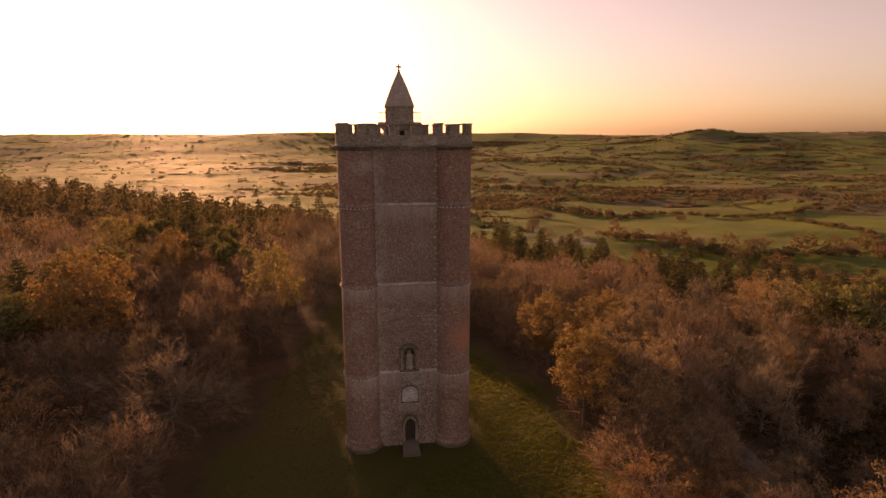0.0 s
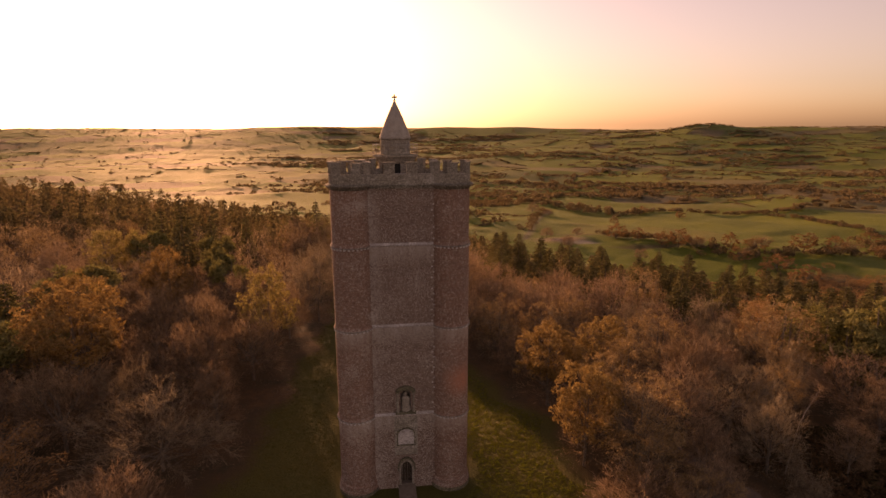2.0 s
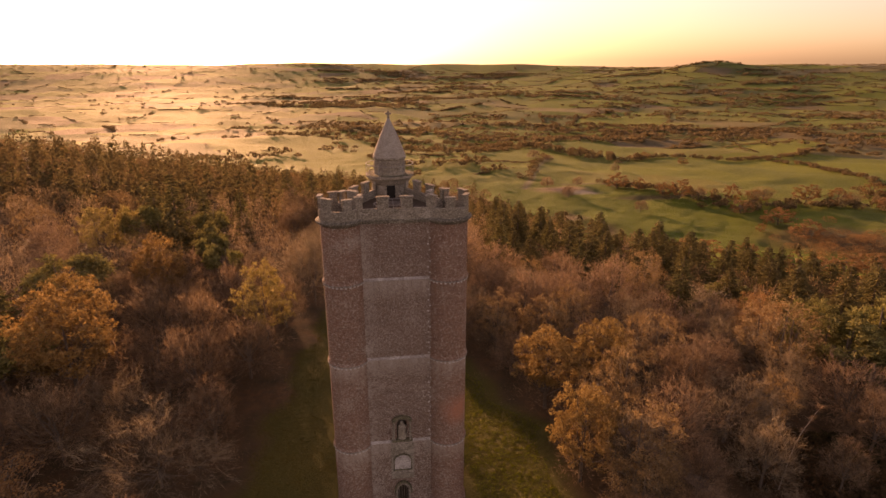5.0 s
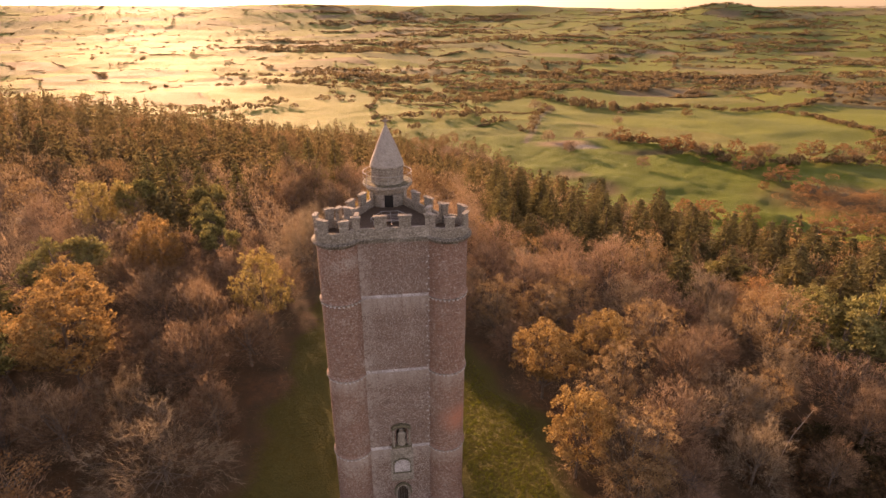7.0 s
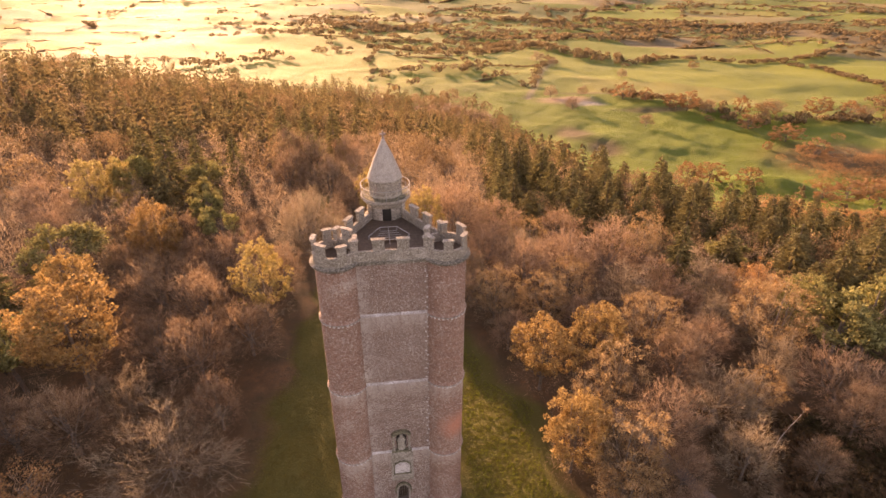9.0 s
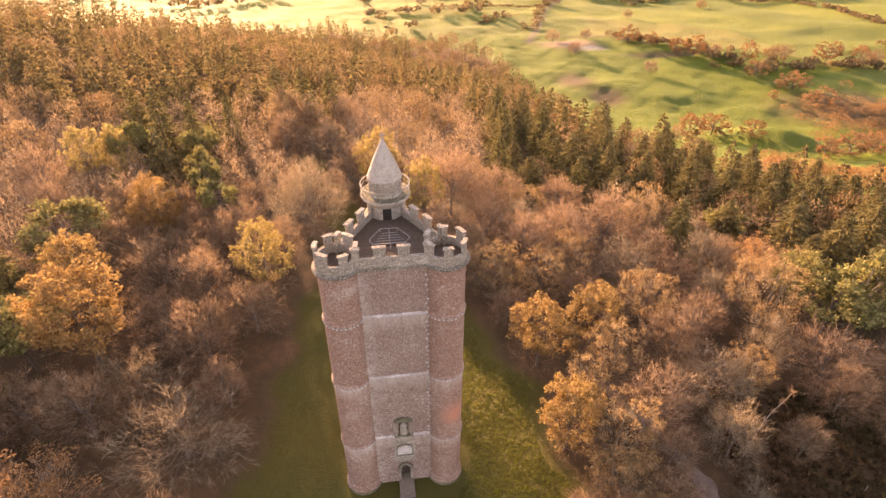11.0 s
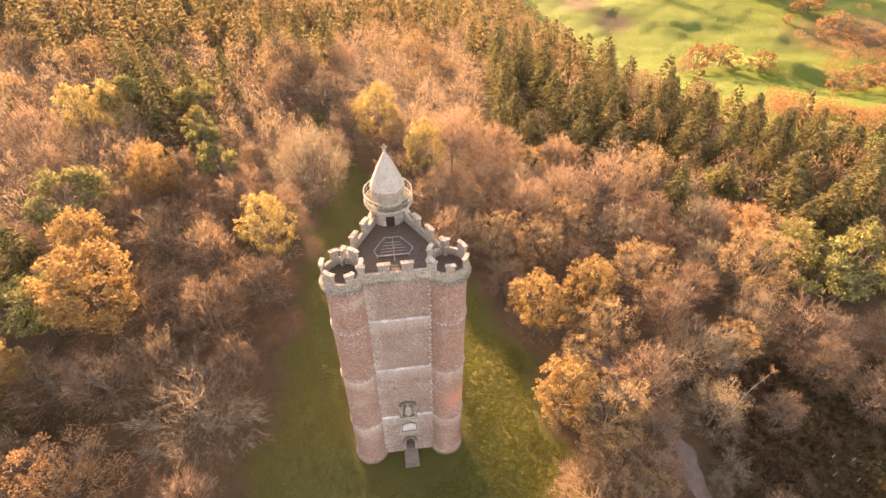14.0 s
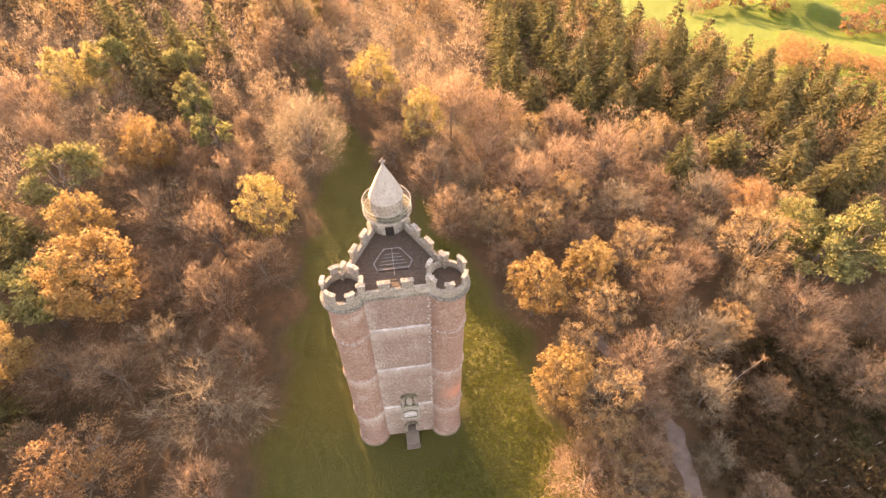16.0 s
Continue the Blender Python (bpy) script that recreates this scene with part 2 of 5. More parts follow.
def ground_z(x, y):
    x, y = np.asarray(x, float), np.asarray(y, float)
    w = y - 110 + 0.75 * np.clip(x, 0, 120) + 0.3 * np.clip(x - 120, 0, 300) + 0.65 * np.clip(x, -300, 0)
    k = np.array(STEPS, float)
    z = sum(np.interp(w + d, k[:, 0], k[:, 1]) * (42 - abs(d)) for d in range(-36, 37, 6)) / sum(42 - abs(d) for d in range(-36, 37, 6))
    z = z + 0.55 * np.exp(-(np.hypot(x + 4.5, y - 69) / 17) ** 4)          # low mound under the tower
    z = z + np.clip(np.hypot(x + 5, y - 69) - 9, 0, 20) / 20 * 0.22 * np.sin(x / 2.3) * np.cos(y / 2.9)
    r = np.hypot(x, y)
    z = z + np.clip((r - 2700) / 2200, 0, 1) ** 1.5 * 142
    z = z + np.clip((r - 250) / 500, 0, 1) * (3.5 * np.sin(x / 97 + 1) * np.cos(y / 131) + 5 * np.sin(x / 310 + y / 420) + 7 * np.sin(x / 700 - y / 390 + 2) * np.clip(r / 2000, 0, 1.4))
    for ang, wl, amp, r0, r1, fade in RIPPLES:          # tussocky banks in the meadow, folds in the plain
        z = z + amp * np.clip((r - r0) / fade, 0, 1) * np.clip((r1 - r) / fade, 0, 1) * np.sin((x * math.cos(ang) + y * math.sin(ang)) * 6.283 / wl + 1.7 * np.sin((x * math.sin(ang) - y * math.cos(ang)) * 3.1 / wl) + ang * 5)
    for a, d, h, hw, hd in HILLS:
        cx, cy = d * math.sin(radians(a)), d * math.cos(radians(a))
        u = (x - cx) * math.cos(radians(a)) - (y - cy) * math.sin(radians(a))
        v = (x - cx) * math.sin(radians(a)) + (y - cy) * math.cos(radians(a))
        z = z + h * np.exp(-(u / hw) ** 2 - (v / hd) ** 2)
    return z


def forest(x, y):
    """1 where the wood stands, apart from the clearing."""
    x, y = np.asarray(x, float), np.asarray(y, float)
    w = y - 110 + 0.75 * np.clip(x, 0, 120) + 0.3 * np.clip(x - 120, 0, 300) + 0.65 * np.clip(x, -300, 0)
    edge = np.interp(x, [-320, -240, -205, -170, -106, -46, 12, 46, 58, 66, 74, 130, 165, 250], [95, 140, 190, 330, 420, 440, 455, 450, 390, 295, 215, 198, 176, 150]) + 9 * np.sin(x / 23) + 6 * np.sin(x / 9 + 1)
    return (w < edge) & (np.hypot(x, y) < 900) | (w < edge - 400)


LEFT_EDGE = [(-60, -31), (40, -30), (55, -29), (72, -27), (83, -26.5), (103, -27), (124, -26.5), (138, -27), (160, -33), (185, -44)]
RIGHT_EDGE = [(-60, 26), (40, 22), (55, 19), (62, 17.5), (72, 15), (83, 13), (96, 6), (108, -1), (129, -12), (150, -22), (185, -38)]


def clearing(x, y):
    """Metres inside the clearing round the tower; minus outside."""
    x, y = np.asarray(x, float), np.asarray(y, float)
    le, re = np.array(LEFT_EDGE, float), np.array(RIGHT_EDGE, float)
    wob = 1.2 * np.sin(y / 3.1) + 0.8 * np.sin(y / 1.7 + 2)
    d = np.minimum(x - np.interp(y, le[:, 0], le[:, 1]) + wob, np.interp(y, re[:, 0], re[:, 1]) + wob - x)
    return np.where(y < 182, d, np.minimum(d, 182 - y))


rng = np.random.default_rng(7)
CELL = 185.0
gi, gj = np.meshgrid(np.arange(-26, 27), np.arange(1, 29))
SEEDS = np.stack([(gi + 0.5 * (gj % 2)).ravel() * CELL * 1.25, gj.ravel() * CELL * 0.85 + 180.0], 1) + rng.uniform(-98, 98, (gi.size, 2)) * np.array((1.25, 0.75))
FIELD = rng.random(len(SEEDS))


def warp(p):
    """Bends the straight field edges a little."""
    return np.stack([34 * np.sin(p[:, 1] / 170 + 1) + 14 * np.sin(p[:, 1] / 61), 26 * np.sin(p[:, 0] / 210) + 11 * np.sin(p[:, 0] / 75 + 2)], 1)


def two_fields(p):
    """The nearest two field centres of each (bent) point, and how much nearer the first is."""
    first, second, gap = np.zeros(len(p), int), np.zeros(len(p), int), np.zeros(len(p))
    for i in range(0, len(p), 4000):
        d = np.hypot(p[i:i + 4000, None, 0] - SEEDS[None, :, 0], p[i:i + 4000, None, 1] - SEEDS[None, :, 1])
        o = np.argpartition(d, 1, axis=1)[:, :2]
        da, db = np.take_along_axis(d, o[:, :1], 1)[:, 0], np.take_along_axis(d, o[:, 1:2], 1)[:, 0]
        sw = da > db
        first[i:i + 4000], second[i:i + 4000] = np.where(sw, o[:, 1], o[:, 0]), np.where(sw, o[:, 0], o[:, 1])
        gap[i:i + 4000] = np.abs(da - db)
    return first, second, gap


def from_arrays(name, verts, faces, material, smooth=False):
    me = bpy.data.meshes.new(name)
    me.from_pydata(np.asarray(verts).tolist(), [], np.asarray(faces).tolist() if not isinstance(faces, list) else faces)
    for m in (material if isinstance(material, (list, tuple)) else [material]):
        me.materials.append(m)
    if smooth:
        me.polygons.foreach_set("use_smooth", [True] * len(me.polygons))
    me.update()
    return me


PATCHES = [(128, 585, 28, 18, (0.26, 0.175, 0.135)), (150, 572, 14, 7, (0.26, 0.245, 0.23)), (112, 470, 16, 22, (0.07, 0.045, 0.028)), (128, 430, 14, 18, (0.075, 0.05, 0.03)),
           (215, 545, 45, 9, (0.075, 0.06, 0.03)), (180, 620, 60, 8, (0.08, 0.07, 0.032)), (300, 400, 60, 40, (0.10, 0.062, 0.034))]   # bare mud, stones and dead bracken: x, y, half sizes, colour


def build_ground():
    rings = np.concatenate([[0.0], np.linspace(2, 130, 75), np.linspace(134, 420, 58), np.linspace(425, 760, 68), np.linspace(770, 1600, 80), np.geomspace(1618, 4960, 62)])
    fine = np.radians(np.linspace(-50, 50, 270))
    rest = np.radians(np.linspace(50, 310, 45))[1:-1]
    az = np.concatenate([fine, rest])
    r, a = np.meshgrid(rings[1:], az, indexing="ij")
    grow = np.clip((r - 60) / 250, 0, 1)
    x, y = r * np.sin(a), r * np.cos(a) + 60 * (1 - grow)
    x, y = np.concatenate([[0.0], x.ravel()]), np.concatenate([[60.0], y.ravel()])
    z = ground_z(x, y)
    n, k = len(az), len(rings) - 1
    faces = [[0, 1 + j, 1 + (j + 1) % n][::-1] for j in range(n)]
    i, j = np.meshgrid(np.arange(k - 1), np.arange(n), indexing="ij")
    q = np.stack([1 + i * n + j, 1 + i * n + (j + 1) % n, 1 + (i + 1) * n + (j + 1) % n, 1 + (i + 1) * n + j], -1).reshape(-1, 4)
    faces += q.tolist()
    me = from_arrays("ground", np.stack([x, y, z], 1), faces, [], True)
    # land cover: meadow, plough and stubble by field; leaf litter in the wood; turf in the clearing
    p = np.stack([x, y], 1)
    f, s, gap = two_fields(p + warp(p))
    v = FIELD[f]
    tones = np.array([(0.068, 0.092, 0.015), (0.088, 0.112, 0.017), (0.105, 0.108, 0.028), (0.048, 0.060, 0.019), (0.13, 0.105, 0.05), (0.085, 0.060, 0.036), (0.115, 0.13, 0.03)])
    pick = np.searchsorted([0.24, 0.46, 0.60, 0.76, 0.84, 0.92], v)
    col = tones[pick] * 1.45
    close = (np.hypot(x, y) < 1250) & (pick > 3) & (pick < 6)
    col[close] = tones[pick[close] - 4] * 1.4
    near = np.hypot(x - 120, y - 400) < 230
    col[near] = (0.078, 0.124, 0.010)
    for cx, cy, wx, wy, tone in PATCHES:
        m = np.exp(-(((x - cx) / wx) ** 2 + ((y - cy) / wy) ** 2) ** 2)[:, None]
        col = col * (1 - m) + np.array(tone) * m
    lane = np.exp(-((x - np.interp(y, [590, 667, 799, 961], [90, 110, 139, 186])) / 4.0) ** 2)[:, None] * ((y > 590) & (y < 961))[:, None]
    col = col * (1 - lane) + np.array((0.17, 0.14, 0.10)) * lane
    w = forest(x, y)
    col[w] = (0.10, 0.066, 0.038)
    c = np.clip(clearing(x, y) / 2.0 + np.where(x > -5, 2.6, 0.4), 0, 1)[:, None] * (y < 182)[:, None]
    col = col * (1 - c) + np.array((0.085, 0.080, 0.021)) * c
    path = np.exp(-((x - np.interp(y, [40, 55, 66, 73, 90], [38, 39.2, 38.4, 35, 26])) / 1.1) ** 2)[:, None] * ((y > 30) & (y < 85))[:, None]
    col = col * (1 - path) + np.array((0.16, 0.12, 0.09)) * path
    at = me.color_attributes.new("cover", "FLOAT_COLOR", "POINT")
    grass_share = np.where(w, 0.5 * np.clip(c[:, 0], 0, 1), 1.0)[:, None] * (1 - 0.9 * path)     # half: mown clearing, whole: rough meadow
    at.data.foreach_set("color", np.concatenate([col, grass_share], 1).astype(np.float32).ravel())
    g = Graph("ground_cover")
    pos = g.position()
    base = g.attribute("cover")
    blot = g.noise(pos, 0.09, 6, 0.65)
    fine_n = g.noise(pos, 4.5, 5, 0.7)
    col_n = g.mix(g.ramp(blot, 0.3, 0.7, 0, 0.5), base, (1.5, 1.3, 1.1), "MULTIPLY")
    col_n = g.mix(g.ramp(fine_n, 0.35, 0.7, 0.0, 0.55), col_n, (0.5, 0.5, 0.45), "MULTIPLY")
    turf = g.ramp(base.node.outputs["Alpha"], 0.0, 0.5)
    meadow = g.ramp(base.node.outputs["Alpha"], 0.5, 1.0)
    tussock = g.noise(pos, 0.5, 5, 0.75)
    col_n = g.mix(g.math("MULTIPLY", meadow, g.ramp(tussock, 0.46, 0.64, 0.0, 0.6)), col_n, (0.06, 0.064, 0.018))
    g.bump(g.math("ADD", g.math("MULTIPLY", fine_n, 0.6), g.math("MULTIPLY", meadow, g.math("ADD", g.math("MULTIPLY", blot, 2.0), g.math("MULTIPLY", tussock, 2.0)))), 0.9, 0.7)
    g.put(g.bsdf.inputs["Sheen Weight"], g.math("MULTIPLY", turf, 0.035))
    g.bsdf.inputs["Sheen Roughness"].default_value = 0.55
    g.put(g.bsdf.inputs["Sheen Tint"], (0.78, 0.85, 0.14))
    litter = g.ramp(g.noise(pos, 0.7, 6, 0.8), 0.35, 0.68)
    col_n = g.mix(g.math("MULTIPLY", g.math("SUBTRACT", 1.0, turf), litter), col_n, g.mix(g.ramp(blot, 0.4, 0.6), (0.19, 0.10, 0.045), (0.05, 0.045, 0.022)))
    me.materials.append(g.done(col_n, 0.85, 0, 0.16))
    return tagged(new("ground", me), "grass clearing, leaf-covered wood floor and rolling green farmland", "ground", kind="structure")


def build_path():
    """Trodden path along the edge of the trees, a little above the soil."""
    v, f = [], []
    for i, yy in enumerate(np.arange(30, 86, 0.8)):
        xx = float(np.interp(yy, [30, 40, 55, 66, 73, 90], [37.4, 38, 39.2, 38.4, 35, 26])) + 0.15 * math.sin(yy * 0.9)
        for k, u in enumerate((-1.75, -0.9, 0.0, 0.9, 1.75)):
            px = xx + u * (1 + 0.12 * math.sin(yy * 1.7 + k))
            v.append((px, yy, float(ground_z(px, yy)) + (0.10 if abs(u) < 1 else -0.10)))
            if i and k:
                n = i * 5 + k
                f.append((n - 6, n - 5, n, n - 1))
    g = Graph("trodden_soil")
    grain = g.noise(g.position(), 3.0, 5, 0.7)
    g.bump(grain, 0.5, 0.05)
    c = g.mix(g.ramp(g.noise(g.position(), 0.5, 4), 0.35, 0.65), (0.15, 0.112, 0.088), (0.215, 0.165, 0.132))
    tagged(new("path", from_arrays("path", v, f, g.done(g.mix(g.ramp(grain, 0.5, 0.7, 0, 0.5), c, (0.11, 0.072, 0.042)), 0.95, 0, 0.1), True)), "pale trodden earth path beside the trees", "path", kind="structure")


build_ground()
build_path()


# ---- mesh helpers ----
def empty(name, m=None):
    ob = new(name)
    if m is not None:
        ob.matrix_world = m
    return ob


def part(name, bm, material, parent, label="", smooth=False):
    me = bpy.data.meshes.new(name)
    bmesh.ops.recalc_face_normals(bm, faces=bm.faces)
    bm.to_mesh(me)
    bm.free()
    me.materials.append(material)
    if smooth:
        for p in me.polygons:
            p.use_smooth = True
    ob = new(name, me)
    ob.parent = parent
    return tagged(ob, label)


def box(bm, x0, x1, y0, y1, z0, z1, m=None, bevel=0.0):
    vs = [bm.verts.new(Vector(c)) for c in ((x0, y0, z0), (x1, y0, z0), (x1, y1, z0), (x0, y1, z0), (x0, y0, z1), (x1, y0, z1), (x1, y1, z1), (x0, y1, z1))]
    fs = [bm.faces.new([vs[i] for i in f]) for f in ((3, 2, 1, 0), (4, 5, 6, 7), (0, 1, 5, 4), (1, 2, 6, 5), (2, 3, 7, 6), (3, 0, 4, 7))]
    if bevel:
        es = list({e for f in fs for e in f.edges})
        out = bmesh.ops.bevel(bm, geom=es, offset=bevel, segments=1, affect="EDGES")
        vs = list({v for f in out["faces"] for v in f.verts} | {v for v in vs if v.is_valid})
    if m is not None:
        bmesh.ops.transform(bm, matrix=m, verts=vs)
    return bm


def lathe(bm, profile, cx=0, cy=0, n=32, a0=0.0, a1=2 * math.pi, closed=True):
    """Turn (radius, height) pairs round a vertical axis."""
    full = abs(a1 - a0 - 2 * math.pi) < 1e-6
    k = n if full else n + 1
    rows = [[bm.verts.new((cx + r * math.cos(a0 + (a1 - a0) * i / n), cy + r * math.sin(a0 + (a1 - a0) * i / n), z)) for i in range(k)] for r, z in profile]
    for p, q in zip(rows, rows[1:]):
        for i in range(n):
            bm.faces.new((p[i], p[(i + 1) % k], q[(i + 1) % k], q[i]))
    if closed:
        bm.faces.new(rows[0][::-1])
        bm.faces.new(rows[-1])
    return bm


def arc_block(bm, cx, cy, r0, r1, a0, a1, z0, z1, n=6):
    """A piece of a ring: curved block with real thickness."""
    ring = []
    for i in range(n + 1):
        a = a0 + (a1 - a0) * i / n
        c, s = math.cos(a), math.sin(a)
        ring.append([bm.verts.new((cx + r * c, cy + r * s, z)) for r, z in ((r0, z0), (r1, z0), (r1, z1), (r0, z1))])
    for p, q in zip(ring, ring[1:]):
        for i in range(4):
            bm.faces.new((p[i], p[(i + 1) % 4], q[(i + 1) % 4], q[i]))
    bm.faces.new(ring[0])
    bm.faces.new(ring[-1][::-1])
    return bm


def tube(bm, a, b, r0, r1, n=5):
    a, b = Vector(a), Vector(b)
    q = (b - a).to_track_quat("Z", "Y")
    rows = [[bm.verts.new(p + q @ Vector((r * math.cos(2 * math.pi * i / n), r * math.sin(2 * math.pi * i / n), 0))) for i in range(n)] for p, r in ((a, r0), (b, r1))]
    for i in range(n):
        bm.faces.new((rows[0][i], rows[0][(i + 1) % n], rows[1][(i + 1) % n], rows[1][i]))
    bm.faces.new(rows[0][::-1])
    bm.faces.new(rows[1])
    return bm

# ---- the tower ----
TOWER_AT = Matrix.Translation((-4.5, 66.4, 0)) @ Matrix.Rotation(radians(7.6), 4, "Z")
HALF = 5.7                                    # half the distance between the corner turrets' axes
DEEP = HALF * math.sqrt(3)
CENTRE = Vector((0, DEEP / 3, 0))
STAGES = [(0.0, 10.7, 0.99), (10.7, 22.1, 0.96), (22.1, 31.85, 0.94), (31.85, 38.6, 0.92)]   # foot, head, and how far the walls stand out
SIDES = [Matrix.Translation(CENTRE) @ Matrix.Rotation(radians(120 * k), 4, "Z") @ Matrix.Translation(-CENTRE) for k in range(3)]
CORNERS = [(-HALF, 0), (HALF, 0), (0, DEEP)]
RT = 2.2                                      # radius of the corner turrets


def slab(outline, y0, y1, m):
    """An upright slab: outline in (x, z), from y0 to y1."""
    bm = bmesh.new()
    front = bm.faces.new([bm.verts.new((x, y0, z)) for x, z in outline])
    out = bmesh.ops.extrude_face_region(bm, geom=[front])
    bmesh.ops.translate(bm, verts=[v for v in out["geom"] if isinstance(v, bmesh.types.BMVert)], vec=(0, y1 - y0, 0))
    bmesh.ops.transform(bm, matrix=m, verts=bm.verts)
    return bm


def pointed(cx, half, foot, spring, top, n=6):
    """Outline of a pointed arch, from the left foot over the point to the right foot."""
    left = [(cx - half, foot), (cx - half, spring)]
    for i in range(1, n):
        a = i / n * math.pi / 2
        left.append((cx - half * math.cos(a) ** 1.15, spring + (top - spring) * math.sin(a) ** 0.95))
    return left + [(cx, top)] + [(2 * cx - x, z) for x, z in reversed(left)]


def build_tower():
    tower = tagged(empty("tower", TOWER_AT), "tall triangular red brick tower with round turrets and pale battlements", "tower")
    dx = 0.15
    for k, m in enumerate(SIDES):
        for s, (z0, z1, out) in enumerate(STAGES):
            outline = [(-5, z0), (5, z0), (5, z1), (-5, z1)]
            if k == 0 and s == 0:
                outline = [(-5, z0)] + pointed(dx, 0.66, z0, 3.2, 4.25) + [(5, z0), (5, z1), (-5, z1)]
            if k == 0 and s == 1:
                outline = [(-5, z0), (dx - 0.62, z0), *pointed(dx, 0.62, z0 + 0.35, z0 + 2.4, z0 + 3.1), (dx + 0.62, z0), (5, z0), (5, z1), (-5, z1)]
            part("wall", slab(outline, -out, 0.4, m), BRICK_WASHED, tower)
            if s:                             # sloping ledge where the wall below stands out
                low = STAGES[s - 1][2]
                bm = bmesh.new()
                prof = [(-out + 0.06, z0 + 0.26), (-out - 0.02, z0 + 0.22), (-low - 0.13, z0 + 0.02), (-low - 0.13, z0 - 0.10), (-low + 0.06, z0 - 0.2)]
                rows = [[bm.verts.new((x, y, z)) for y, z in prof] for x in (-4.3, 4.3)]
                for i in range(len(prof) - 1):
                    bm.faces.new((rows[0][i], rows[0][i + 1], rows[1][i + 1], rows[1][i]))
                bm.faces.new(rows[0][::-1])
                bm.faces.new(rows[1])
                bmesh.ops.transform(bm, matrix=m, verts=bm.verts)
                part("string_course", bm, LEDGE, tower, "pale weathered sloping ledge")
        # cornice in the dark tone: moss, with the parapet's shadow line painted in
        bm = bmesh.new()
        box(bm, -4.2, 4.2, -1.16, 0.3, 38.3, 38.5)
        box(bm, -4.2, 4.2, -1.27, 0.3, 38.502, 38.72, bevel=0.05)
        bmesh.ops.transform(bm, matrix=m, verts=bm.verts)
        part("cornice", bm, STAINED_SHADED, tower, "lichen-covered stone cornice, coloured dark for moss and the shadow line")
        bm = bmesh.new()
        box(bm, -4.3, 4.3, -1.14, -0.76, 38.722, 39.9, bevel=0.03)
        bmesh.ops.transform(bm, matrix=m, verts=bm.verts)
        part("parapet", bm, STONE, tower)
        for cx, w in ((-3.72, 0.8), (-1.25, 1.22), (1.25, 1.22), (3.72, 0.8)):
            bm = bmesh.new()
            box(bm, cx - w / 2, cx + w / 2, -1.12, -0.74, 39.902, 41.0, bevel=0.03)
            merlon = part("merlon", bm, STONE, tower)
            bm = bmesh.new()
            box(bm, cx - w / 2 - 0.11, cx + w / 2 + 0.11, -1.22, -0.64, 41.002, 41.2, bevel=0.05)
            part("coping", bm, STONE, merlon, "pale lichened coping stone")
            for o in (merlon, merlon.children[0]):
                o.data.transform(m)
    # corner turrets
    for i, (cx, cy) in enumerate(CORNERS):
        prof = [(RT + 0.30, -0.6), (RT + 0.30, 1.2), (RT + 0.2, 1.35), (RT + 0.2, 1.85), (RT + 0.05, 2.05)]
        for z0, z1, out in STAGES[:-1]:
            r = RT + (out - 0.92) * 0.9
            prof += [(r, z1 - 0.22), (r + 0.13, z1 - 0.14), (r + 0.13, z1 + 0.02), (r - 0.02, z1 + 0.34)]
        prof += [(RT, 38.2)]
        part("turret_shaft", lathe(bmesh.new(), prof, cx, cy, 72), BRICK, tower, "round red brick corner turret")
        for z0, z1, out in STAGES[:-1]:
            r = RT + (out - 0.92) * 0.9
            ring = part("turret_ring", lathe(bmesh.new(), [(r + 0.05, z1 - 0.15), (r + 0.17, z1 - 0.12), (r + 0.17, z1 - 0.02), (r + 0.05, z1 + 0.05)], cx, cy, 56), STONE_DARK, tower, "weathered stone ring round the turret")
            for j in range(30):                   # small blocks under the ring
                a = 2 * math.pi * (j + 0.5 * (i % 2)) / 30
                part("dentil", arc_block(bmesh.new(), cx, cy, r - 0.02, r + 0.12, a - 0.045, a + 0.045, z1 - 0.34, z1 - 0.165, 1), PALE, ring)
        part("plinth", lathe(bmesh.new(), [(RT + 0.34, -0.6), (RT + 0.34, 0.92), (RT + 0.24, 1.08)], cx, cy, 48), MOSSY, tower, "dark mossy stone plinth ring")
        part("turret_cornice", lathe(bmesh.new(), [(RT - 0.1, 38.18), (RT + 0.12, 38.3), (RT + 0.2, 38.45), (RT + 0.42, 38.55), (RT + 0.46, 38.72), (RT + 0.1, 38.9)], cx, cy, 40), STAINED_SHADED, tower, "moulded stone cornice with lichen, coloured dark for moss and shadow", False)
        if i == 2:
            continue
        part("turret_floor", lathe(bmesh.new(), [(RT - 0.2, 38.85), (RT - 0.2, 38.96)], cx, cy, 24), LEAD, tower)
        part("turret_parapet", arc_block(bmesh.new(), cx, cy, RT - 0.24, RT + 0.08, 0, 2 * math.pi - 1e-4, 38.88, 39.95, 40), STONE, tower)
        for j in range(6):
            a = radians(60 * j + (-90 if i else -68))
            h = radians(12.5 + 2 * (j % 3))
            z = 41.02 + 0.05 * ((j * 7) % 3)
            merlon = part("merlon", arc_block(bmesh.new(), cx, cy, RT - 0.23, RT + 0.06, a - h, a + h, 39.952, z), STONE, tower)
            part("coping", arc_block(bmesh.new(), cx, cy, RT - 0.33, RT + 0.16, a - h - 0.045, a + h + 0.045, z + 0.002, z + 0.17), STONE, merlon, "pale lichened coping stone")
    # stair turret
    cx, cy = CORNERS[2]
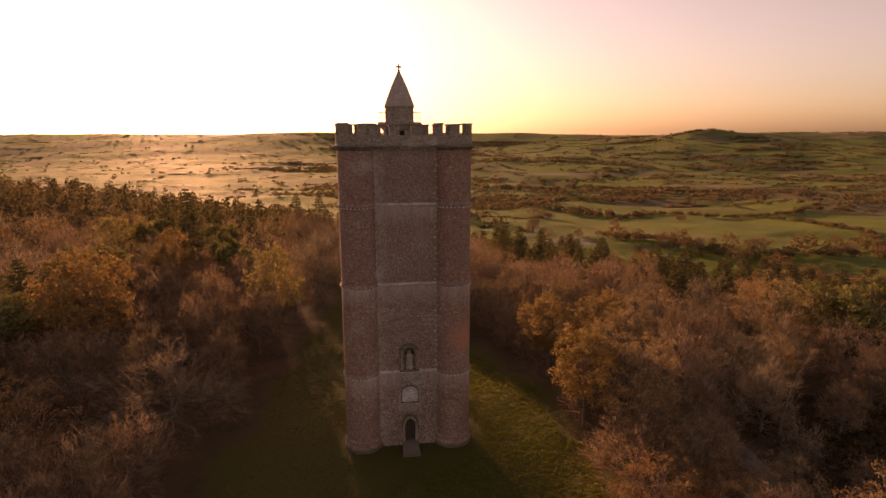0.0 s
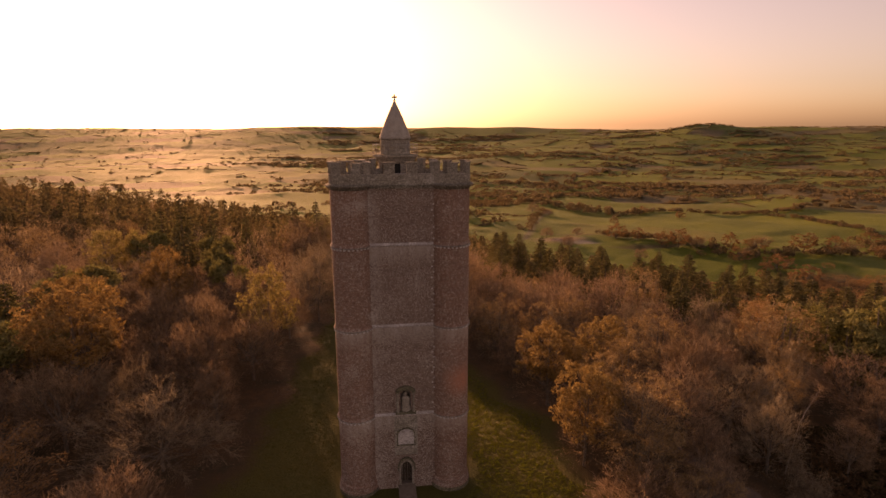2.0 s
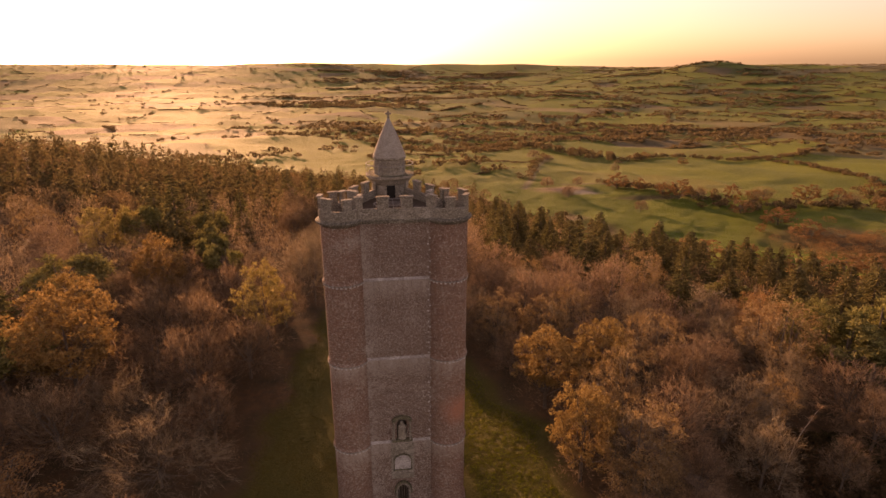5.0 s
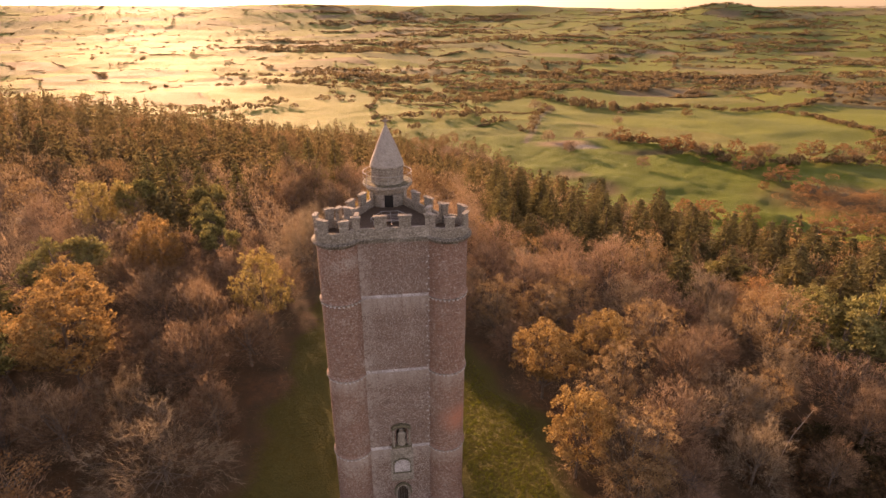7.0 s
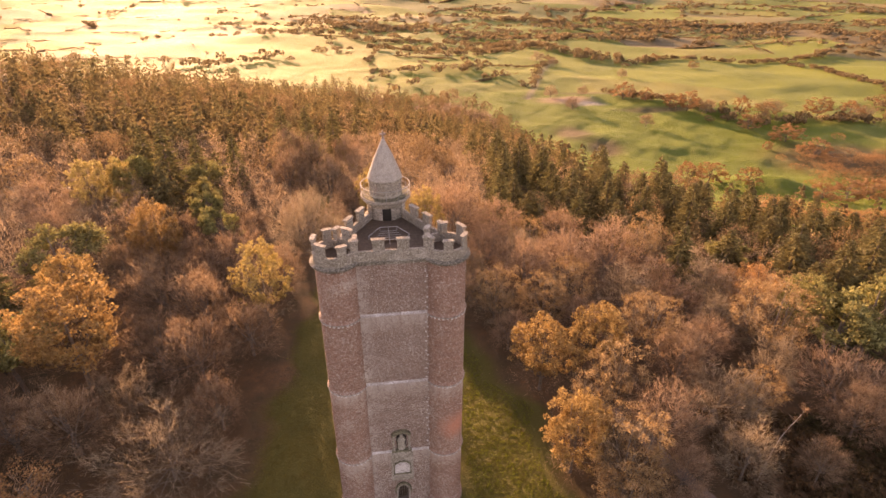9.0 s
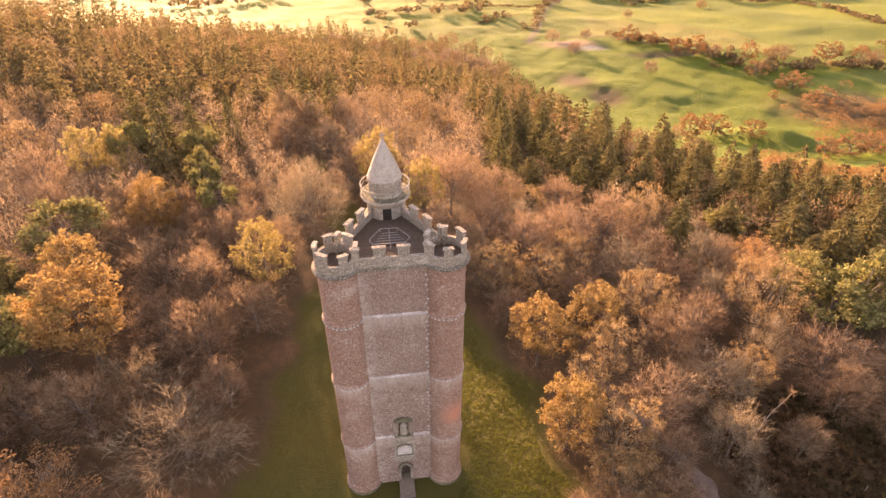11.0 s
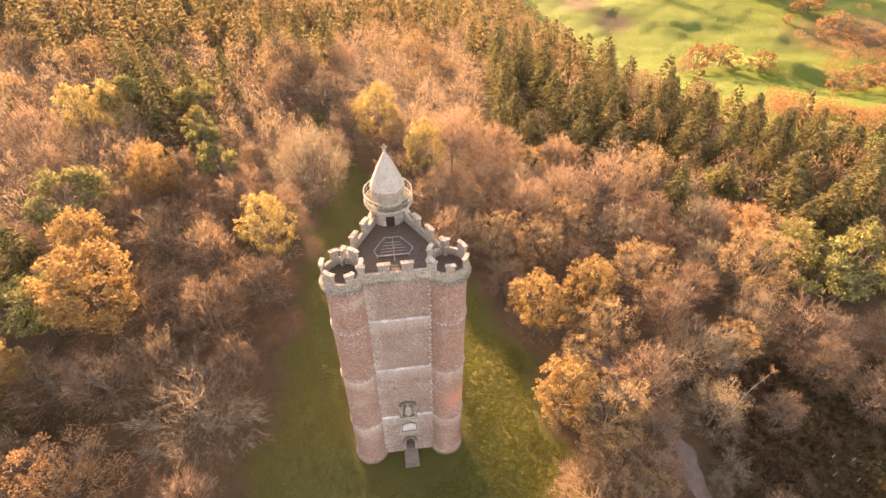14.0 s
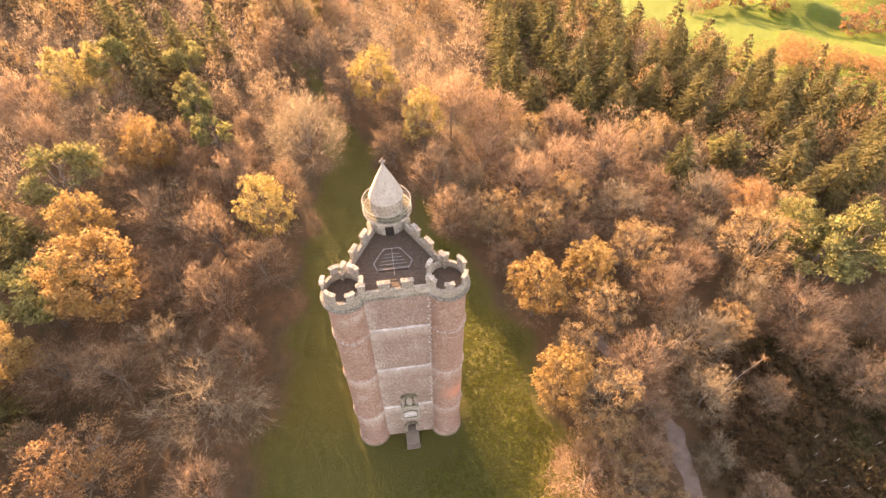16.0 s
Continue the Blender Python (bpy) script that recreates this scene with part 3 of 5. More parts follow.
    part("stair_drum", lathe(bmesh.new(), [(RT + 0.02, 38.9), (RT + 0.02, 40.4), (RT + 0.2, 40.6), (RT + 0.5, 41.1), (RT + 0.72, 41.25), (RT + 0.72, 41.5), (RT + 0.6, 41.51)], cx, cy, 36), STONE, tower, "round stone drum with a corbelled gallery")
    part("gallery_floor", lathe(bmesh.new(), [(RT + 0.58, 41.48), (RT + 0.58, 41.545)], cx, cy, 36), MOSSY, tower, "dark weathered gallery floor")
    bm = bmesh.new()
    box(bm, -0.5, 0.5, cy - RT - 0.03, cy - RT + 0.3, 38.97, 40.75)
    part("stair_door", bm, SHADE, tower, "dark doorway on to the roof")
    part("upper_drum", lathe(bmesh.new(), [(1.90, 41.5), (1.88, 43.3), (1.97, 43.36), (2.03, 43.5), (1.97, 43.64)], cx, cy, 36), STONE, tower)
    for j in range(8):
        a = radians(45 * j + 11)
        part("recessed_panel", arc_block(bmesh.new(), cx, cy, 1.78, 1.915, a - 0.15, a + 0.15, 41.9, 43.0, 3), STONE_DARK if j % 2 else STONE, tower)
    part("spire", lathe(bmesh.new(), [(2.0, 43.62), (1.72, 44.4), (1.08, 46.0), (0.1, 48.15)], cx, cy, 56), SPIRE_STONE, tower, "pale stone conical spire")
    bm = bmesh.new()
    lathe(bm, [(0.1, 48.1), (0.2, 48.2), (0.08, 48.3)], cx, cy, 10)
    box(bm, cx - 0.09, cx + 0.09, cy - 0.09, cy + 0.09, 48.28, 48.95)
    box(bm, cx - 0.34, cx + 0.34, cy - 0.085, cy + 0.085, 48.5, 48.69)
    part("cross_finial", bm, STONE_DARK, tower, "small stone cross finial")
    for name, z, r in (("handrail", 42.75, 0.035), ("lower_rail", 42.15, 0.014)):
        bm = bmesh.new()
        arc_block(bm, cx, cy, 2.84 - r, 2.84 + r, 0, 2 * math.pi - 1e-4, z - r, z + r, 48)
        part(name, bm, IRON, tower, "thin iron gallery rail")
    for j in range(12):
        a = radians(30 * j)
        bm = bmesh.new()
        tube(bm, (cx + 2.84 * math.cos(a), cy + 2.84 * math.sin(a), 41.45), (cx + 2.84 * math.cos(a), cy + 2.84 * math.sin(a), 42.75), 0.025, 0.02, 6)
        part("rail_post", bm, IRON, tower)
    # roof
    bm = bmesh.new()
    pts = []
    for m in SIDES:
        pts += [m @ Vector((-4.6, -0.78, 38.75)), m @ Vector((4.6, -0.78, 38.75))]
    f = bm.faces.new([bm.verts.new(p) for p in pts])
    out = bmesh.ops.extrude_face_region(bm, geom=[f])
    bmesh.ops.translate(bm, verts=[v for v in out["geom"] if isinstance(v, bmesh.types.BMVert)], vec=(0, 0, 0.18))
    part("roof_deck", bm, LEAD, tower, "dark triangular roof deck")
    for j in range(26):                        # boards of the deck, cut to the triangle
        y = -0.35 + 0.36 * j
        half = min(4.9, (DEEP - 0.3 - y) / math.sqrt(3) - 0.75)
        if half > 0.4 and y < DEEP - RT - 0.1:
            bm = bmesh.new()
            box(bm, -half, half, y, y + 0.335, 38.932, 38.962 + 0.006 * (j % 3))
            part("deck_board", bm, LEAD, tower)
    hexa = [Vector((-1.9, 2.2, 0)), Vector((1.7, 2.2, 0)), Vector((2.2, 3.2, 0)), Vector((0.95, 5.2, 0)), Vector((-0.95, 5.2, 0)), Vector((-2.2, 3.2, 0))]
    mid = sum(hexa, Vector()) / 6
    for z0, z1, k in ((38.99, 39.06, 0.9), (39.062, 39.13, 0.72), (39.132, 39.2, 0.54)):
        bm = bmesh.new()
        f = bm.faces.new([bm.verts.new(mid + (p - mid) * k + Vector((0, 0, z0))) for p in hexa])
        out = bmesh.ops.extrude_face_region(bm, geom=[f])
        bmesh.ops.translate(bm, verts=[v for v in out["geom"] if isinstance(v, bmesh.types.BMVert)], vec=(0, 0, z1 - z0))
        part("roof_light_step", bm, LEAD, tower)
    for a, b in zip(hexa, hexa[1:] + hexa[:1]):
        bm = bmesh.new()
        tube(bm, a + Vector((0, 0, 39.4)), b + Vector((0, 0, 39.4)), 0.04, 0.04, 6)
        part("roof_rail", bm, IRON, tower, "thin grey iron rail")
        bm = bmesh.new()
        tube(bm, a + Vector((0, 0, 38.95)), a + Vector((0, 0, 39.43)), 0.035, 0.035, 6)
        part("roof_rail_post", bm, IRON, tower)
    bm = bmesh.new()
    tube(bm, (0, 1.5, 39.2), (0, 5.2, 39.4), 0.035, 0.035, 6)
    part("roof_rail", bm, IRON, tower, "thin grey iron rail")
    for j in range(5):
        bm = bmesh.new()
        yy, hw = 2.5 + 0.5 * j, 1.75 - 0.22 * j
        tube(bm, (-hw, yy, 39.24), (hw, yy, 39.24), 0.03, 0.03, 5)
        part("roof_light_bar", bm, IRON, tower)
    # light stones tied in where the wall meets the turret
    for j in range(40):
        bm = bmesh.new()
        zz = 11.3 + 0.66 * j
        out = next(o for a, b, o in STAGES if a <= zz < b)
        xx, w = 3.66 - (0.2 if j % 2 else 0.0), 0.07 + 0.02 * ((j * 5) % 3)
        if (j * 7) % 11 != 3:
            box(bm, xx - w, xx + w, -out - 0.1, -out + 0.2, zz, zz + 0.15, bevel=0.02)
            part("tie_stone", bm, PALE, tower)
    # doorway
    y = -STAGES[0][2]
    bm = bmesh.new()
    outer, inner = pointed(dx, 0.92, 0.5, 3.2, 4.6), pointed(dx, 0.66, 0.5, 3.2, 4.25)
    for o, d in ((-0.12, 0.1),):
        fo = [[bm.verts.new((x, y + yy, z)) for x, z in ring] for ring in (outer, inner) for yy in (o, d)]
        for i in range(len(outer) - 1):
            for p, q in ((fo[0], fo[2]), (fo[2], fo[3]), (fo[3], fo[1]), (fo[1], fo[0])):
                bm.faces.new((p[i], p[i + 1], q[i + 1], q[i]))
    part("door_surround", bm, STONE, tower, "pointed stone door arch")
    hood_out, hood_in = pointed(dx, 1.12, 3.0, 3.3, 4.86), pointed(dx, 0.95, 3.0, 3.3, 4.64)
    bm = bmesh.new()
    fo = [[bm.verts.new((x, y + yy, z)) for x, z in ring] for ring in (hood_out, hood_in) for yy in (-0.24, 0.02)]
    for i in range(len(hood_out) - 1):
        for p, q in ((fo[0], fo[2]), (fo[2], fo[3]), (fo[3], fo[1]), (fo[1], fo[0])):
            bm.faces.new((p[i], p[i + 1], q[i + 1], q[i]))
    part("hood_mould", bm, MOSSY, tower)
    door = part("door", slab(pointed(dx, 0.64, 1.05, 3.2, 4.2), y + 0.75, y + 0.85, Matrix()), DOORWOOD, tower, "dark pointed wooden door")
    for j in range(4):
        bm = bmesh.new()
        x = dx - 0.48 + 0.32 * j
        box(bm, x - 0.012, x + 0.012, y + 0.735, y + 0.749, 1.1, 3.5)
        part("door_batten", bm, IRON, door)
    bm = bmesh.new()
    box(bm, dx - 0.75, dx + 0.75, y - 0.05, y + 0.9, 0.4, 1.05, bevel=0.03)
    part("threshold", bm, CONCRETE, tower)
    # panel over the door
    bm = bmesh.new()
    oo, ii = pointed(dx, 1.12, 6.6, 8.0, 8.9), pointed(dx, 1.0, 6.6, 7.92, 8.74)
    fo = [[bm.verts.new((x, y + yy, z)) for x, z in ring] for ring in (oo, ii) for yy in (-0.16, 0.02)]
    for i in range(len(oo) - 1):
        for p, q in ((fo[0], fo[2]), (fo[2], fo[3]), (fo[3], fo[1]), (fo[1], fo[0])):
            bm.faces.new((p[i], p[i + 1], q[i + 1], q[i]))
    part("panel_hood", bm, MOSSY, tower, "stone moulding round a blank panel")
    part("stone_panel", slab(pointed(dx, 1.0, 6.6, 7.9, 8.74), y - 0.07, y + 0.02, Matrix()), LEDGE, tower, "pale blank stone panel")
    bm = bmesh.new()
    box(bm, dx - 1.16, dx + 1.16, y - 0.18, y + 0.02, 6.47, 6.59, bevel=0.02)
    part("panel_sill", bm, MOSSY, tower)
    bm = bmesh.new()
    box(bm, dx - 1.42, dx + 1.42, y - 0.04, y + 0.1, 5.15, 10.4, bevel=0.015)
    part("ashlar_panel", bm, STONE, tower, "smooth pale ashlar over the door")
    # niche
    y, z = -STAGES[1][2], STAGES[1][0]
    bm = bmesh.new()
    box(bm, dx - 1.25, dx + 1.25, y - 0.45, y + 0.05, z + 0.1, z + 0.42, bevel=0.06)
    part("niche_sill", bm, MOSSY, tower)
    for sx in (-1, 1):
        part("niche_column", lathe(bmesh.new(), [(0.2, z + 0.42), (0.2, z + 0.6), (0.13, z + 0.68), (0.12, z + 2.6), (0.2, z + 2.75), (0.2, z + 2.95)], dx + sx * 0.98, y - 0.2, 12), STONE, tower)
    bm = bmesh.new()
    oo, ii = pointed(dx, 1.2, z + 2.95, z + 3.0, z + 3.75), pointed(dx, 0.75, z + 2.95, z + 3.0, z + 3.3)
    fo = [[bm.verts.new((x, y + yy, zz)) for x, zz in ring] for ring in (oo, ii) for yy in (-0.4, 0.02)]
    for i in range(len(oo) - 1):
        for p, q in ((fo[0], fo[2]), (fo[2], fo[3]), (fo[3], fo[1]), (fo[1], fo[0])):
            bm.faces.new((p[i], p[i + 1], q[i + 1], q[i]))
    part("niche_canopy", bm, MOSSY, tower)
    bm = bmesh.new()
    box(bm, dx - 0.8, dx + 0.8, 0.30, 0.39, z + 0.2, z + 3.4)
    part("niche_back", bm, STONE_DARK, tower)
    bm = bmesh.new()
    box(bm, -3.0, 3.0, 0.5, 0.6, 0, 5.5)
    part("inner_wall", bm, SHADE, tower)
    # statue in the niche: a plain standing shape
    bm = lathe(bmesh.new(), [(0.42, 0), (0.45, 0.3), (0.36, 0.9), (0.40, 1.4), (0.44, 1.75), (0.2, 1.98), (0.16, 2.05), (0.2, 2.2), (0.16, 2.38), (0.05, 2.46)], 0, 0, 14)
    for v in bm.verts:
        v.co.x *= 1.0 + 0.12 * math.sin(v.co.z * 5 + math.atan2(v.co.y, v.co.x) * 3)
        v.co.x *= 1.25
        v.co.y *= 0.8
    me = bpy.data.meshes.new("statue")
    bm.to_mesh(me)
    bm.free()
    me.materials.append(STONE)
    st = tagged(new("statue", me), "pale weathered stone statue standing in the wall niche", "statue")
    st.matrix_world = TOWER_AT @ Matrix.Translation((dx, y - 0.02, z + 0.42))
    # ramp up to the door
    ramp = tagged(empty("entrance_ramp", TOWER_AT @ Matrix.Translation((dx, 0, 0))), "worn stone ramp and steps up to the tower door", "ramp")
    y = -STAGES[0][2]
    bm = slab([(y - 2.2, -0.1), (y - 0.06, -0.1), (y - 0.06, 1.0), (y - 0.5, 1.0), (y - 2.2, 0.72)], -1.05, 1.05, Matrix.Rotation(radians(90), 4, "Z"))
    part("ramp_slab", bm, CONCRETE, ramp)
    for j in range(2):
        bm = bmesh.new()
        box(bm, -1.1, 1.1, y - 2.52 - 0.32 * j, y - 2.21 - 0.32 * j, -0.1, 0.66 - 0.07 * j, bevel=0.02)
        part("step", bm, CONCRETE, ramp)


build_tower()

# ---- trees ----
def unit(v):
    return v / np.maximum(np.linalg.norm(v, axis=1, keepdims=True), 1e-9)


def slivers(a, b, width, r):
    """Long thin leaves or twigs, one triangle each, from a to b."""
    side = unit(np.cross(b - a, r.normal(size=a.shape))) * (width / 2)[:, None]
    v = np.stack([a - side, a + side, b], 1).reshape(-1, 3)
    return v, np.arange(len(v)).reshape(-1, 3)


def leaves(c, size, r, flat=0.0):
    """Small crooked leaf sprays, one triangle each, about the points c."""
    u = unit(r.normal(size=c.shape))
    w = unit(np.cross(u, r.normal(size=c.shape)))
    w[:, 2] *= 1 - flat
    s = size[:, None]
    v = np.stack([c - u * s, c + w * s * 0.9, c + u * s * 0.9], 1).reshape(-1, 3)
    return v, np.arange(len(v)).reshape(-1, 3)


def join(*pieces):
    vs, fs, n = [], [], 0
    for v, f in pieces:
        vs.append(v)
        fs += (np.asarray(f) + n).tolist()
        n += len(v)
    return np.concatenate(vs), fs


def limb(points, radii, n=4):
    """A tapered crooked limb through the points."""
    p, v = np.asarray(points, float), []
    for i in range(len(p)):
        d = p[min(i + 1, len(p) - 1)] - p[max(i - 1, 0)]
        d /= np.linalg.norm(d) + 1e-9
        u = np.cross(d, (0.3, 1, 0.2))
        u /= np.linalg.norm(u) + 1e-9
        w = np.cross(d, u)
        for k in range(n):
            a = 2 * math.pi * k / n
            v.append(p[i] + radii[i] * (math.cos(a) * u + math.sin(a) * w))
    f = [[i * n + k, i * n + (k + 1) % n, (i + 1) * n + (k + 1) % n, (i + 1) * n + k] for i in range(len(p) - 1) for k in range(n)]
    return np.array(v), np.array(f)


def dome(n, r, low=-0.35):
    """Directions over a crown: all round, few of them downwards."""
    d = unit(r.normal(size=(n * 3, 3)))
    d = d[d[:, 2] > low + 0.25 * r.normal(size=n * 3)]
    return d[:n] if len(d) >= n else np.concatenate([d, d])[:n]


def lobed(d, lobes, depth):
    """How far the crown reaches in each direction: rounded bosses with gaps between."""
    c = d @ lobes.T
    return 1 - depth + depth * np.clip((c.max(1) - 0.80) / 0.18, 0, 1)


def skeleton(r, H, R, fork, n, spread=0.8, thick=0.3):
    """Trunk and limbs; gives the pieces and the limbs' ends."""
    lean = r.normal(size=2) * 0.02 * H
    top = np.array((lean[0], lean[1], H * fork))
    pieces = [limb([(0, 0, -0.6), (lean[0] * 0.3, lean[1] * 0.3, H * fork * 0.5), top, (lean[0] * 1.6, lean[1] * 1.6, H * 0.85)], [thick, thick * 0.8, thick * 0.62, 0.05], 6)]
    ends = []
    for d in dome(n, r, 0.0):
        tip = np.array((d[0] * R * spread, d[1] * R * spread, H * fork + (H * (0.93 - fork)) * (0.25 + 0.7 * max(d[2], 0))))
        start = np.array((0, 0, H * fork * r.uniform(0.75, 1.25)))
        mid = (start + tip) / 2 + np.array((0, 0, -0.06 * H)) + r.normal(size=3) * 0.05 * H
        pieces.append(limb([start, mid, tip], [thick * 0.42, thick * 0.25, 0.04]))
        ends.append((mid, tip))
        for _ in range(3):
            t2 = mid + (tip - mid) * r.uniform(0.2, 0.8)
            e2 = t2 + unit((tip - start + r.normal(size=3) * R * 0.5)[None])[0] * R * 0.4
            pieces.append(limb([t2, e2], [thick * 0.16, 0.025], 3))
            ends.append((t2, e2))
    return pieces, ends


def bare_crown(r, H, R, fork, n, width, length, lobes=16, fans=0):
    """Fine twigs in fans at the ends of the boughs, to a rounded, uneven outline."""
    lo = dome(lobes, r, -0.1)
    d = dome(fans or n, r, -0.25)
    reach = lobed(d, lo, 0.30) * r.uniform(0.80, 1.03, len(d))
    hub = np.array((0, 0, H * fork * 1.15))
    size = np.array((R, R, H * (1 - fork * 1.15)))
    low = d[:, 2] < 0
    end = hub + d * size * reach[:, None]
    end[low, 2] = hub[2] + d[low, 2] * H * 0.25
    end = hub + (end - hub) * np.clip(1 - np.abs(r.normal(size=len(d))) * 0.16, 0.35, 1)[:, None]
    out = unit(end - hub)
    out[:, 2] += 0.35
    k = n // len(d)
    base = np.repeat(end - unit(out) * length * 1.15, k, 0)
    ways = unit(np.repeat(unit(out), k, 0) + r.normal(size=(len(base), 3)) * (0.34 if fans else 0.28))
    t = r.uniform(0.0, 0.75, len(base))[:, None] * length * 0.8
    start = base + ways * t + r.normal(size=base.shape) * 0.06 * R * (1 if fans else 0.2)
    tip = start + unit(ways + r.normal(size=base.shape) * 0.22) * (length * r.uniform(0.45, 1.0, len(base)))[:, None]
    return slivers(start, tip, width * r.uniform(0.6, 1.4, len(base)), r)


def branching(r, H, R, fork, counts, width, up=0.35, crook=0.3, reach=0.66, thick=0.3):
    """A leafless tree that divides four times: trunk and boughs, branches, twigs. Gives the wood and the twigs."""
    n1, k2, k3, k4 = counts
    hub, size = np.array((0, 0, H * fork)), np.array((R, R, H * (1 - fork)))
    d = dome(n1, r, -0.05)
    d[0] = (0.05, -0.05, 1.0)
    tip = hub + d * size * (reach * r.uniform(0.82, 1.08, n1))[:, None]
    start = np.stack([np.zeros(n1), np.zeros(n1), H * fork * r.uniform(0.65, 1.15, n1)], 1)
    mid = (start + tip) / 2 - (0, 0, 0.04 * H) + r.normal(size=(n1, 3)) * 0.16 * crook * R
    wood = [limb([(0, 0, -0.6), (0, 0, H * fork * 0.6), hub, hub + (0.05 * R, 0, 0.2 * H)], [thick, thick * 0.85, thick * 0.65, thick * 0.3], 6)]
    wood += [limb([a, b, c], [thick * 0.42, thick * 0.26, thick * 0.10]) for a, b, c in zip(start, mid, tip)]

    def kids(a, b, k, length, spread, low=0.3):
        t = np.concatenate([r.uniform(low, 0.95, (len(a), k - 1)), np.ones((len(a), 1))], 1)
        p = (a[:, None] + (b - a)[:, None] * t[:, :, None]).reshape(-1, 3)
        way = unit(np.repeat(unit(b - a), k, 0) * 0.75 + unit(p - hub * 0.8) * 0.5 + np.array((0, 0, up)) + r.normal(size=p.shape) * spread)
        return p, p + way * (length * r.uniform(0.55, 1.15, len(p)))[:, None]

    a2, b2 = kids(start * 0.45 + mid * 0.55, tip, k2, 0.36 * R, 0.45 + 0.4 * crook, 0.2)
    bend = (a2 + b2) / 2 + r.normal(size=a2.shape) * 0.06 * R * crook
    wood += [limb([a, m, b], [thick * 0.17, thick * 0.11, thick * 0.04], 3) for a, m, b in zip(a2, bend, b2)]
    a3, b3 = kids(bend, b2, k3, 0.22 * R, 0.4 + 0.3 * crook, 0.0)
    a4, b4 = kids(a3, b3, k4, 0.115 * R, 0.42 + 0.2 * crook, 0.2)
    v, f = slivers(np.concatenate([a3, a4]), np.concatenate([b3, b4]), np.concatenate([np.full(len(a3), width * 1.5), width * r.uniform(0.6, 1.3, len(a4))]), r)
    fit = np.array((R, R, H)) / np.array((*[np.percentile(np.hypot(v[:, 0], v[:, 1]), 97.5)] * 2, np.percentile(v[:, 2], 99.7)))
    return [(p * fit, q) for p, q in wood], (v * fit, f)


def leafy_crown(r, H, R, fork, n, size, lobes=22, depth=0.34, clumps=0):
    """Leaf sprays in clumps over rounded bosses, with gaps between the clumps."""
    lo = dome(lobes, r, -0.3)
    hub = np.array((0, 0, H * (fork + 1) / 2 - 0.05 * H))
    dims = np.array((R, R, H * (1 - fork) / 2 + 0.05 * H))
    d = dome(clumps or n, r, -0.5)
    reach = lobed(d, lo, depth) * r.uniform(0.72, 1.04, len(d))
    c = hub + d * dims * reach[:, None]
    if clumps:
        k = n // clumps
        wide = (0.50 + 0.45 * r.random(len(c))) * R / 6
        shell = r.normal(size=(len(c), k, 3)) + np.array((0, 0, 0.35))
        shell /= np.linalg.norm(shell, axis=2, keepdims=True)
        c = (c[:, None] + shell * r.uniform(0.55, 1.0, (len(c), k, 1)) * wide[:, None, None] * np.array((1, 1, 0.8))).reshape(-1, 3)
    return leaves(c, size * r.uniform(0.6, 1.4, len(c)), r)


def make_tree(name, label, r, H, R, fork, pieces, crown, bark, leaf, extra=None, thick=0.3):
    """A tree as a thing: trunk with its limbs, and crown."""
    tree = tagged(empty(name), label, "tree")
    v, f = join(*pieces)
    ob = new("trunk", from_arrays("trunk", v, f, bark, True))
    ob.parent = tree
    v, f = join(*crown)
    ob = new("crown", from_arrays("crown", v, f, leaf))
    ob.parent = tree
    if extra is not None:
        v, f = extra[0]
        ob = tagged(new("twig_spray", from_arrays("twig_spray", v, f, extra[1])), kind="stuff")
        ob.parent = tree
    return tree


def bare_tree(seed, leaf, label, H=15.0, R=6.0, counts=(10, 5, 6, 6), n=4700, fans=360):
    r = np.random.default_rng(seed)
    fork = r.uniform(0.20, 0.30)
    wood, twigs = branching(r, H * 0.93, R * 0.92, fork, counts, 0.05, 0.3, thick=0.22)
    dome_twigs = bare_crown(r, H, R, fork, n, 0.058, 1.1, fans=fans)
    return make_tree("bare_tree", label, r, H, R, fork, wood, [twigs, dome_twigs], BARK, leaf)


def pale_tree(seed, label, H=13.0, R=10.0):
    """Open crown of crooked pale boughs."""
    r = np.random.default_rng(seed)
    wood, twigs = branching(r, H, R, 0.26, (15, 8, 7, 7), 0.045, 0.02, 1.0, 0.72, 0.17)
    return make_tree("bare_tree", label, r, H, R, 0.26, wood, [twigs, bare_crown(r, H * 0.9, R * 0.95, 0.25, 1600, 0.04, 1.3, fans=160)], BARK, TWIG_PALE)


def leafy_tree(seed, leaf, twig, label, H=14.0, R=6.0, n=9500, size=0.185, twigs=900, depth=0.44, low=None):
    r = np.random.default_rng(seed)
    fork = r.uniform(0.16, 0.24)
    pieces, ends = skeleton(r, H, R * 0.85, fork, 8)
    fork = fork if low is None else low
    crown = [leafy_crown(r, H, R * 0.95, fork, n, size, depth=depth, clumps=n // 38)]
    tw = bare_crown(r, H * 0.98, R * 0.98, fork, twigs, 0.07, 1.3, fans=100)
    return make_tree("autumn_tree", label, r, H, R, fork, pieces, crown, BARK, leaf, (tw, twig))


